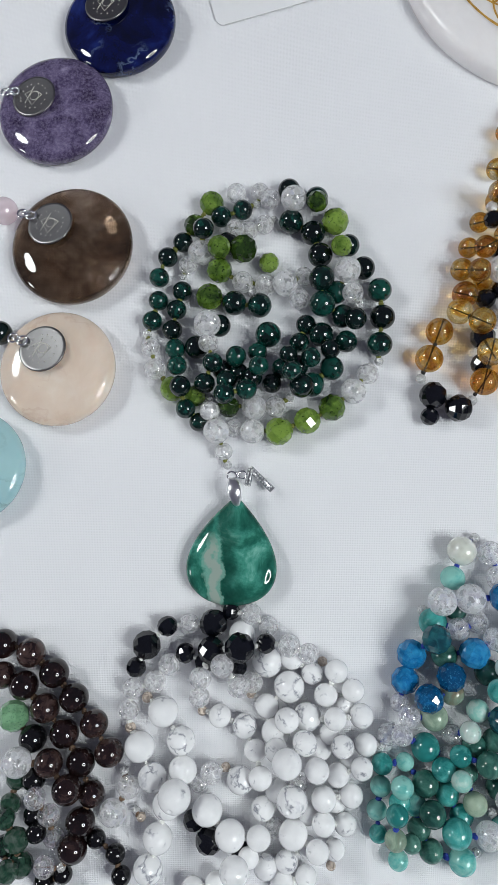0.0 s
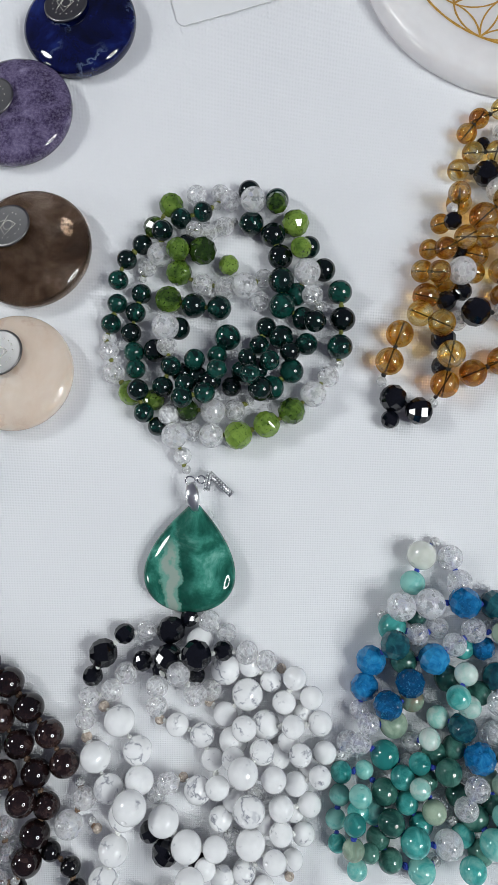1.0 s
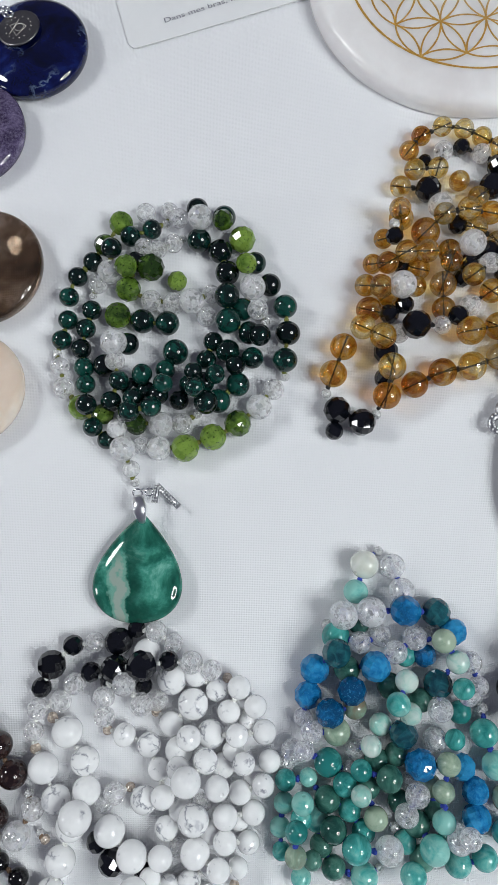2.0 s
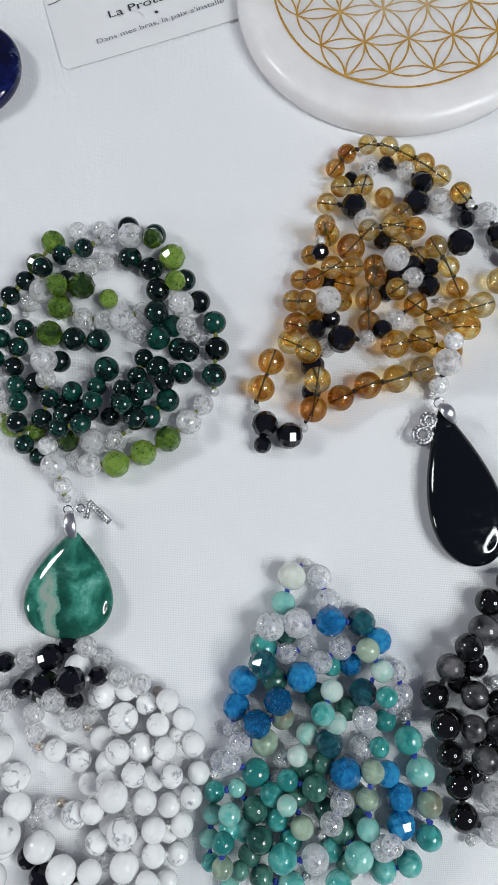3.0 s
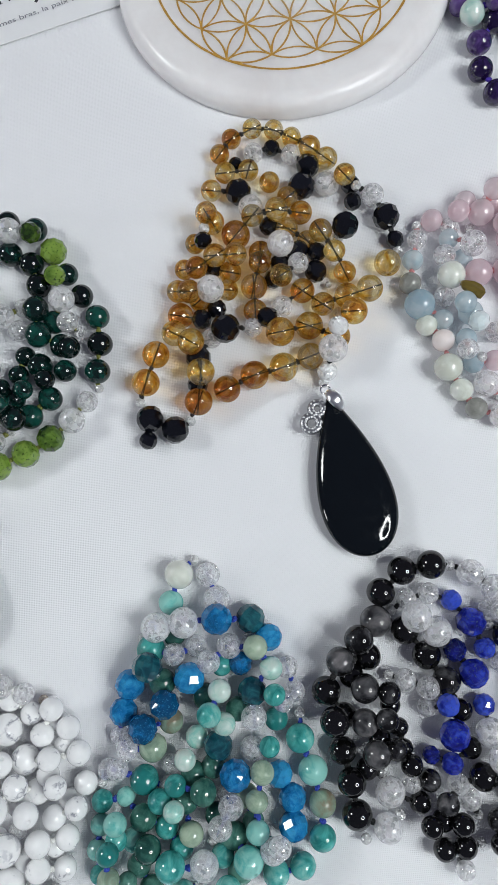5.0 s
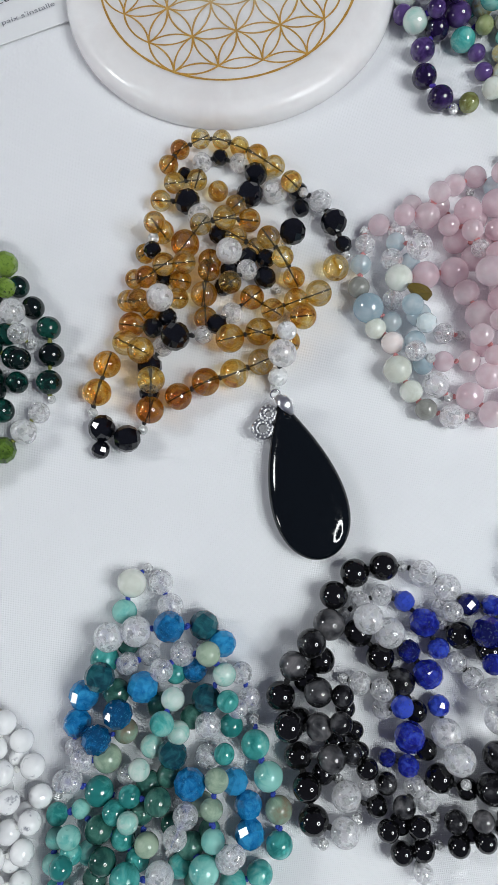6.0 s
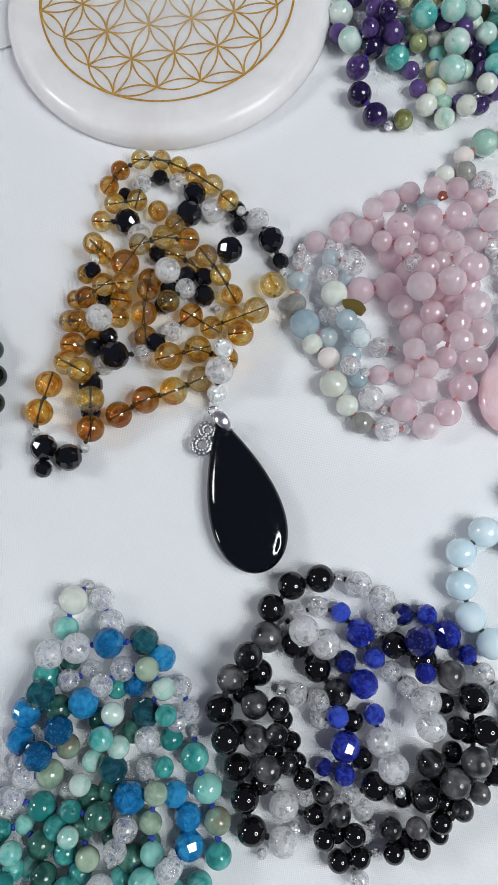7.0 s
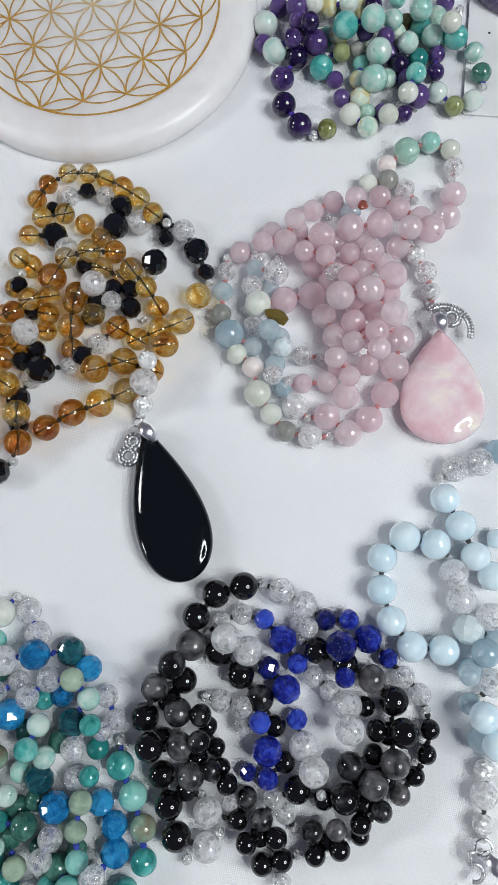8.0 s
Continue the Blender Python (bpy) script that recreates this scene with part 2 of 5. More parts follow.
M = {
    "dark_green": stone("dark_green_agate", [(0.001, 0.004, 0.004), (0.002, 0.012, 0.010), (0.005, 0.060, 0.045)], 0.9, 0.03, 0, 0.4, 0.3),
    "jade": stone("green_jade", [(0.016, 0.038, 0.006), (0.08, 0.15, 0.02), (0.19, 0.30, 0.05)], 1.0, 0.03, 0, 0.3, 0.5, 0.4, (0.012, 0.025, 0.006)),
    "crackle": crystal("crackle_quartz", (0.89, 0.91, 0.99), (0.99, 0.99, 1.0), 0.62, 1.3),
    "crackle_big": crystal("crackle_quartz_white", (0.86, 0.88, 0.97), (0.99, 0.99, 1.0), 0.36, 1.3),
    "iris": crystal("iridescent_quartz", (0.72, 0.72, 0.84), (0.95, 0.93, 0.99), 0.75, 1.1, 0.35),
    "silver": metal("sparkling_silver", (0.98, 0.98, 0.98), 0.24, 3.2, 1.0),
    "etched": metal("brushed_silver", (0.97, 0.97, 0.97), 0.25, 4.0, 1.0),
    "bright": metal("polished_silver", (0.92, 0.92, 0.93), 0.16),
    "leaf": metal("bright_silver_leaf", (0.97, 0.97, 0.98), 0.28),
    "gold_ball": metal("champagne_gold", (0.86, 0.72, 0.60), 0.22, 2.6, 1.0),
    "garnet": stone("dark_garnet", [(0.005, 0.003, 0.003), (0.015, 0.007, 0.007), (0.065, 0.038, 0.033)], 1.3, 0.03, 0, 0.4, 0.25),
    "black": stone("black_obsidian", [(0.002, 0.002, 0.002), (0.005, 0.005, 0.006)], 1.0, 0.03, 0, 0.4),
    "onyx": stone("black_onyx", [(0.002, 0.0025, 0.004), (0.005, 0.006, 0.010)], 1.5, 0.03, 0, 0.3),
    "zoisite": stone("pale_green_zoisite", [(0.10, 0.26, 0.12), (0.22, 0.42, 0.24)], 2.0, 0.05, 0.1, 0.1, 0.2, 0.3, (0.03, 0.08, 0.05)),
    "dark_zoisite": stone("dark_green_zoisite", [(0.006, 0.018, 0.013), (0.022, 0.065, 0.04), (0.09, 0.12, 0.10)], 1.5, 0.03, 0, 0.2),
    "howlite": howlite("white_howlite", 0.10),
    "veined": howlite("veined_howlite", 0.50),
    "pale": stone("pale_green_white_stone", [(0.28, 0.57, 0.50), (0.52, 0.67, 0.61), (0.68, 0.74, 0.69)], 0.9, 0.03, 0.25, 0.3, 0.3),
    "amazonite": stone("teal_amazonite", [(0.018, 0.19, 0.18), (0.07, 0.39, 0.36), (0.26, 0.57, 0.51)], 0.8, 0.03, 0.15, 0.3, 0.5),
    "apatite": stone("blue_apatite", [(0.003, 0.06, 0.16), (0.007, 0.15, 0.38), (0.03, 0.28, 0.55)], 1.6, 0.03, 0, 0.3, 0.45, 0.6, (0.03, 0.22, 0.42)),
    "teal": stone("dark_teal_apatite", [(0.003, 0.025, 0.04), (0.008, 0.06, 0.085), (0.02, 0.13, 0.15)], 1.4, 0.03, 0, 0.3),
    "sage": stone("sage_and_beige_stone", [(0.22, 0.19, 0.13), (0.22, 0.32, 0.24), (0.38, 0.48, 0.36)], 0.8, 0.03, 0.1, 0.3, 0.5),
    "moss": stone("dark_green_amazonite", [(0.012, 0.06, 0.05), (0.04, 0.14, 0.11), (0.10, 0.25, 0.20)], 0.9, 0.03, 0, 0.3, 0.4),
    "citrine": glass("amber_citrine", [(0.66, 0.32, 0.03), (0.95, 0.62, 0.09), (1.0, 0.81, 0.26), (1.0, 0.98, 0.86)], 0.48),
    "lapis": stone("blue_lapis", [(0.005, 0.007, 0.08), (0.011, 0.017, 0.25), (0.04, 0.08, 0.52)], 1.3, 0.03, 0, 0.3, 0.5, 0.5, (0.05, 0.08, 0.16)),
    "sheen": sheen_obsidian(),
    "rose": milky("rose_quartz", [(0.92, 0.74, 0.79), (0.95, 0.81, 0.85), (0.98, 0.90, 0.92)], 0.42),
    "blush": stone("pale_pink_stone", [(0.76, 0.66, 0.64), (0.84, 0.76, 0.74)], 0.9, 0.03, 0.4, 0.3),
    "mint": stone("pale_mint_stone", [(0.32, 0.52, 0.43), (0.50, 0.68, 0.58), (0.68, 0.76, 0.66), (0.62, 0.54, 0.25)], 0.9, 0.03, 0.3, 0.3, 0.4),
    "cream": stone("cream_stone", [(0.60, 0.62, 0.54), (0.69, 0.72, 0.65), (0.77, 0.78, 0.73)], 0.9, 0.03, 0.3, 0.3, 0.4),
    "grey": stone("grey_stone", [(0.22, 0.22, 0.20), (0.36, 0.36, 0.33)], 1.2, 0.15, 0.1, 0.2),
    "aqua": milky("pale_blue_aquamarine", [(0.50, 0.67, 0.76), (0.65, 0.78, 0.84), (0.80, 0.88, 0.90)], 0.35),
    "sky": stone("milky_blue_stone", [(0.62, 0.79, 0.88), (0.73, 0.86, 0.92)], 0.7, 0.03, 0.3, 0.4, 0.2),
    "milk": stone("milky_white_blue_stone", [(0.58, 0.68, 0.70), (0.72, 0.79, 0.80)], 0.9, 0.03, 0.4, 0.3),
    "amethyst": stone("purple_amethyst", [(0.010, 0.004, 0.035), (0.03, 0.014, 0.085), (0.10, 0.055, 0.20)], 0.8, 0.03, 0.1, 0.4, 0.7),
    "olive": stone("olive_brown_stone", [(0.10, 0.07, 0.03), (0.17, 0.18, 0.05), (0.30, 0.34, 0.16)], 0.9, 0.03, 0, 0.3, 0.5),
    "coral": stone("rust_red_chip", [(0.25, 0.06, 0.04), (0.40, 0.13, 0.08)], 2.0, 0.2),
    "olive_chip": stone("olive_gold_chip", [(0.14, 0.10, 0.02), (0.28, 0.21, 0.05)], 2.0, 0.2),
    "gold": gold_print(),
    "cloth": cloth_material(),
    "card": plain("white_card", (0.80, 0.80, 0.81), 0.5, 300, 0.02),
    "card_edge": plain("grey_card_edge", (0.71, 0.71, 0.71), 0.7, 200),
    "ink": plain("black_ink", (0.03, 0.03, 0.04), 0.6, 200),
    "grey_ink_and_edge": plain("grey_ink_and_edge", (0.20, 0.20, 0.24), 0.6, 200),
    "wood": plain("brown_table_wood", (0.24, 0.15, 0.09), 0.5, 12, 0.3),
    "floor": plain("grey_floor", (0.35, 0.34, 0.33), 0.6, 4, 0.15),
    "lamp_body": plain("black_lamp_plastic", (0.03, 0.03, 0.03), 0.5, 30),
}
CORD = {k: plain(k.replace(" ", "_") + "_cord", c, 0.7, 20) for k, c in {
    "olive": (0.16, 0.17, 0.03), "brown": (0.16, 0.10, 0.06), "white": (0.75, 0.75, 0.72), "blue": (0.02, 0.05, 0.35), "black": (0.01, 0.01, 0.01),
    "pink": (0.55, 0.22, 0.22), "indigo": (0.05, 0.02, 0.30), "dark grey": (0.06, 0.06, 0.06)}.items()}


# ---------- mesh helpers ----------
def mesh_of(name, bm, material, smooth=True):
    me = bpy.data.meshes.new(name)
    bmesh.ops.recalc_face_normals(bm, faces=bm.faces[:])
    bm.to_mesh(me)
    bm.free()
    me.materials.append(material)
    me.polygons.foreach_set("use_smooth", [smooth] * len(me.polygons))
    return me


def part(name, bm, material, parent, label="", smooth=True):
    ob = new(name, mesh_of(name, bm, material, smooth))
    ob.parent = parent
    return tagged(ob, label)


def thing(name, at, label, category, group=""):
    ob = new(name)
    ob.location = at
    ob.empty_display_size = 0.01
    return tagged(ob, label, category, group)


def lathe(bm, profile, steps=64, at=(0, 0, 0)):
    """Turns a profile of (radius, height) pairs round the z axis."""
    at = Vector(at)
    rings = []
    for r, z in profile:
        if r < 1e-6:
            rings.append([bm.verts.new(at + Vector((0, 0, z)))])
        else:
            rings.append([bm.verts.new(at + Vector((r * math.cos(a), r * math.sin(a), z))) for a in (2 * math.pi * i / steps for i in range(steps))])
    for a, b in zip(rings, rings[1:]):
        for i in range(steps):
            j = (i + 1) % steps
            if len(a) == 1 and len(b) > 1:
                bm.faces.new((a[0], b[j], b[i]))
            elif len(b) == 1 and len(a) > 1:
                bm.faces.new((a[i], a[j], b[0]))
            elif len(a) > 1:
                bm.faces.new((a[i], a[j], b[j], b[i]))
    return bm


def tube(bm, points, radius, sides=8, closed=False, flat=1.0):
    """A tube along points; radius may be a function of the way along, 0 to 1."""
    pts = [Vector(p) for p in points]
    n = len(pts)
    rings = []
    for i, p in enumerate(pts):
        a = pts[(i - 1) % n] if closed or i > 0 else p
        b = pts[(i + 1) % n] if closed or i < n - 1 else p
        d = (b - a).normalized() if (b - a).length > 1e-9 else Vector((1, 0, 0))
        side = d.cross(Vector((0, 0, 1)))
        side = side.normalized() if side.length > 1e-4 else Vector((1, 0, 0))
        up = side.cross(d)
        r = radius(i / max(1, n - 1)) if callable(radius) else radius
        rings.append([bm.verts.new(p + side * r * math.cos(q) + up * r * flat * math.sin(q)) for q in (2 * math.pi * k / sides for k in range(sides))])
    pairs = list(zip(rings, rings[1:])) + ([(rings[-1], rings[0])] if closed else [])
    for a, b in pairs:
        for k in range(sides):
            bm.faces.new((a[k], a[(k + 1) % sides], b[(k + 1) % sides], b[k]))
    if not closed:
        bm.faces.new(rings[0])
        bm.faces.new(rings[-1][::-1])
    return bm


def ball(bm, at, radius, level=1):
    bmesh.ops.create_icosphere(bm, subdivisions=level, radius=radius, matrix=Matrix.Translation(at))
    return bm


def circle(at, radius, steps=24, tilt=None):
    out = [Vector((radius * math.cos(a), radius * math.sin(a), 0)) for a in (2 * math.pi * i / steps for i in range(steps))]
    return [Vector(at) + (tilt @ p if tilt else p) for p in out]


def box(bm, lo, hi):
    m = Matrix.Translation((Vector(lo) + Vector(hi)) / 2) @ Matrix.Diagonal((*(Vector(hi) - Vector(lo)), 1))
    bmesh.ops.create_cube(bm, size=1.0, matrix=m)
    return bm


# ---------- setting: floor, table, cloth ----------
bm = bmesh.new()
box(bm, (-3, -3, -0.80), (3.4, 3, -0.75))
tagged(new("floor", mesh_of("floor", bm, M["floor"], False)), "plain grey floor under the table", "floor", kind="structure")

table = thing("table", (0.14, 0.12, -0.75), "wooden table under a white cloth", "table")
bm = bmesh.new()
box(bm, (-0.70, -0.45, 0.715), (0.70, 0.45, 0.745))
part("tabletop", bm, M["wood"], table, "", False)
for sx in (-1, 1):
    for sy in (-1, 1):
        bm = bmesh.new()
        box(bm, (sx * 0.64 - 0.03, sy * 0.39 - 0.03, 0), (sx * 0.64 + 0.03, sy * 0.39 + 0.03, 0.715))
        part("leg", bm, M["wood"], table, "", False)


def tablecloth():
    """A sheet with shallow ripples, and its edges hanging over the table."""
    nx, ny = 240, 190
    verts, faces = [], []
    for j in range(ny + 1):
        for i in range(nx + 1):
            u, v = -0.60 + 1.48 * i / nx, -0.36 + 0.96 * j / ny
            ripple = noise.noise((u * 9, v * 7, 0.3)) * 0.6 + noise.noise((u * 28 + v * 9, v * 20, 1.7)) * 0.4
            z = -0.0003 + 0.0003 * ripple
            over = max(0, abs(u - 0.14) - 0.71) + max(0, abs(v - 0.12) - 0.455)
            x, y = u, v
            if over > 0:
                x = 0.14 + max(-0.71, min(0.71, u - 0.14)) * (1 + 0.02 * over)
                y = 0.12 + max(-0.455, min(0.455, v - 0.12))
                z -= over * 8
            verts.append((x, y, z))
    for j in range(ny):
        for i in range(nx):
            a = j * (nx + 1) + i
            faces.append((a, a + 1, a + nx + 2, a + nx + 1))
    me = bpy.data.meshes.new("tablecloth")
    me.from_pydata(verts, [], faces)
    me.materials.append(M["cloth"])
    me.polygons.foreach_set("use_smooth", [True] * len(me.polygons))
    return tagged(new("tablecloth", me), "white woven cotton cloth lying flat on the table", "tablecloth")


tablecloth()


# ---------- lamps that make the highlights ----------
def ring_lamp():
    base = Vector((RING_AT.x + 0.28, RING_AT.y - 0.30, -0.75))
    lamp = thing("ring_lamp", base, "round ring lamp on a black floor stand", "lamp")
    aim = (Vector((0.12, 0.10, 0.0)) - RING_AT).to_track_quat("Z", "Y").to_matrix().to_4x4()
    place = Matrix.Translation(RING_AT - base) @ aim
    bm = bmesh.new()
    lathe(bm, [(RING_IN, 0.0), (RING_OUT, 0.0), (RING_OUT, 0.002), (RING_IN, 0.002), (RING_IN, 0.0)], 72)
    bm.transform(place)
    part("diffuser", bm, glow("ring_glow", (0.95, 1.005, 1.01), RING_POWER), lamp)
    bm = bmesh.new()
    lathe(bm, [(RING_IN - 0.01, -0.03), (RING_OUT + 0.01, -0.03), (RING_OUT + 0.01, -0.002), (RING_IN - 0.01, -0.002), (RING_IN - 0.01, -0.03)], 48)
    bm.transform(place)
    part("housing", bm, M["lamp_body"], lamp)
    bm = bmesh.new()
    back = (RING_AT - base) + aim.to_3x3() @ Vector((0, RING_OUT + 0.01, -0.02))
    tube(bm, [(0, 0, 0), (0, 0, back.z - 0.05), back], 0.012, 10)
    part("stand", bm, M["lamp_body"], lamp)


ring_lamp()
for name, at, radius, power in BULBS:
    stands = 0.0 if name == "table_lamp" else -0.75
    tall = at.z - stands
    lamp = thing(name, (at.x, at.y, stands), "black " + name.replace("_", " ") + " with a bare glowing bulb", "lamp", "bare bulb lamps")
    bm = bmesh.new()
    bmesh.ops.create_uvsphere(bm, u_segments=24, v_segments=12, radius=radius, matrix=Matrix.Translation((0, 0, tall)))
    part("bulb", bm, glow("bulb_glow", (0.96, 1.005, 1.0), power), lamp)
    bm = bmesh.new()
    lathe(bm, [(0, 0), (0.06, 0), (0.06, 0.012), (0.012, 0.02), (0.01, tall - radius), (0, tall - radius)], 24)
    part("base", bm, M["lamp_body"], lamp)


# ---------- dish with a gold flower pattern ----------
FLOWER, PETAL, DISH_TOP = Vector((0.160, 0.270, 0)), 0.015, 0.008


def flower_dish():
    dish = thing("stone_dish", FLOWER, "round polished white quartz plate printed with gold flower pattern", "plate")
    bm = bmesh.new()
    prof = [(0, 0.0003), (0.0584, 0.0003)]
    prof += [(0.0520 + 0.0066 * math.sin(a) ** 0.85, 0.0006 + (DISH_TOP - 0.0006) * math.cos(a) ** 0.65) for a in (math.pi / 2 * (1 - i / 16) for i in range(16))]
    prof += [(0.0510, DISH_TOP), (0.030, DISH_TOP), (0, DISH_TOP)]
    lathe(bm, prof, 128)
    m = Nodes("milky_quartz")
    co = m.coords(False)
    col = m.ramp(m.noise(co, 45, 5, 0.6, 0.5), [(0.35, (0.79, 0.755, 0.75)), (0.65, (0.87, 0.845, 0.84))])
    m.set(Base_Color=col, Roughness=0.25, Subsurface_Weight=0.9, Subsurface_Radius=(1, 0.97, 0.95), Subsurface_Scale=0.008, IOR=1.45)
    part("plate", bm, m.mat, dish)
    # petals: between every two neighbouring lattice points lie two arcs
    bm = bmesh.new()
    h = math.sqrt(3) / 2
    lattice = [(a + b / 2, b * h) for a in range(-3, 4) for b in range(-3, 4) if abs(a + b) <= 3]

    def ribbon(pts, width):
        last = None
        for i, p in enumerate(pts):
            d = (pts[min(i + 1, len(pts) - 1)] - pts[max(i - 1, 0)]).normalized()
            w = width * (0.85 + 0.3 * noise.noise((p.x * 900, p.y * 900, 2)))
            s = Vector((-d.y, d.x, 0)) * w / 2
            row = [bm.verts.new(p + s), bm.verts.new(p + Vector((0, 0, 0.00006))), bm.verts.new(p - s)]
            if last:
                for k in (0, 1):
                    bm.faces.new((last[k], row[k], row[k + 1], last[k + 1]))
            last = row

    top = DISH_TOP + 0.00012
    for ax, ay in lattice:
        for step in range(3):
            q = math.pi / 3 * step
            bx, by = ax + math.cos(q), ay + math.sin(q)
            if not any(abs(bx - u) < 0.01 and abs(by - v) < 0.01 for u, v in lattice):
                continue
            for side in (-1, 1):
                cx, cy = ax + math.cos(q + side * math.pi / 3), ay + math.sin(q + side * math.pi / 3)
                start = math.atan2(ay - cy, ax - cx)
                ribbon([Vector(((cx + math.cos(start + side * math.pi / 3 * k / 8)) * PETAL, (cy + math.sin(start + side * math.pi / 3 * k / 8)) * PETAL, top)) for k in range(9)], 0.00072)
    ribbon([Vector((0.0452 * math.cos(a), 0.0452 * math.sin(a), top + 0.00005)) for a in (2 * math.pi * i / 160 for i in range(161))], 0.0009)
    part("flower_pattern", bm, M["gold"], dish, "gold flower pattern of crossing circles")


flower_dish()


# ---------- printed cards ----------
def rounded(bm, w, h, r, z0, z1, steps=6):
    pts = []
    for cx, cy, a0 in ((w - r, r, -90), (w - r, h - r, 0), (r, h - r, 90), (r, r, 180)):
        for k in range(steps + 1):
            a = radians(a0 + 90 * k / steps)
            pts.append((cx + r * math.cos(a), cy + r * math.sin(a)))
    lo = [bm.verts.new((x, y, z0)) for x, y in pts]
    hi = [bm.verts.new((x, y, z1)) for x, y in pts]
    bm.faces.new(lo[::-1])
    bm.faces.new(hi)
    for i in range(len(pts)):
        j = (i + 1) % len(pts)
        bm.faces.new((lo[i], lo[j], hi[j], hi[i]))
    return pts


def lettering(words, at, width, turn, material, parent, cap=0.0):
    cu = bpy.data.curves.new("lettering", "FONT")
    cu.body = words
    cu.size = 1.0
    tmp = bpy.data.objects.new("lettering", cu)
    scene.collection.objects.link(tmp)
    me = bpy.data.meshes.new_from_object(tmp.evaluated_get(bpy.context.evaluated_depsgraph_get()))
    bpy.data.objects.remove(tmp)
    xs = [v.co.x for v in me.vertices]
    ys = [v.co.y for v in me.vertices]
    k = width / (max(xs) - min(xs))
    ky = cap / max(ys) if cap else k
    me.transform(Matrix.Translation(at) @ pose(0, 0, 0, 0, 0, turn) @ Matrix.Diagonal((k, ky, 1, 1)))
    me.materials.clear()
    me.materials.append(material)
    ob = new("lettering", me)
    ob.parent = parent
    return ob


card = thing("message_card", (0.0372, 0.2488, 0.0), "white card with rounded corners and printed French words", "card")
card.rotation_euler = (0, 0, radians(14.2))
bm = bmesh.new()
rounded(bm, 0.085, 0.120, 0.0035, 0.0001, 0.0004)
part("paper", bm, M["card"], card, "", False)
# thin grey line laid along the lower edge of the paper
bm = bmesh.new()
tube(bm, [(0.0025, 0.0001, 0.0005), (0.02, -0.0001, 0.0005), (0.045, -0.0001, 0.0005), (0.0825, 0.0001, 0.0005)], 0.00014, 6)
part("edge", bm, M["card_edge"], card)
lettering("La Protectrice", (0.0213, 0.0160, 0.0008), 0.0365, 2.0, M["ink"], card, 0.0031)
lettering("Dans mes bras, la paix s'installe", (0.0145, 0.0067, 0.0008), 0.0488, 1.8, M["grey_ink_and_edge"], card, 0.0021)
bm = bmesh.new()
bmesh.ops.create_circle(bm, cap_ends=True, segments=4, radius=0.0008, matrix=Matrix.Translation((0.0388, 0.0127, 0.0008)))
part("diamond_mark", bm, M["ink"], card, "", False)
bm = bmesh.new()
tube(bm, [(0.001 + 0.0012 * i, 0.0295 + 0.00004 * i * i, 0.0008) for i in range(12)], 0.0002, 6, False, 0.3)
part("line_drawing", bm, M["ink"], card)

card = thing("blank_card", (0.2805, 0.2070, 0.0), "white card with a dark line along one edge", "card")
card.rotation_euler = (0, 0, radians(-16))
bm = bmesh.new()
rounded(bm, 0.06, 0.09, 0.001, 0.0002, 0.0007)
part("paper", bm, M["card"], card, "", False)
# thin dark grey line laid along the card's left edge
bm = bmesh.new()
tube(bm, [(0.0, 0.002, 0.0006), (0.0, 0.04, 0.0006), (0.0, 0.088, 0.0006)], 0.00016, 6)
part("edge", bm, M["grey_ink_and_edge"], card)
bm = bmesh.new()
bmesh.ops.create_circle(bm, cap_ends=True, segments=10, radius=0.0005, matrix=Matrix.Translation((0.0075, 0.0335, 0.0009)))
part("dot", bm, M["ink"], card, "", False)


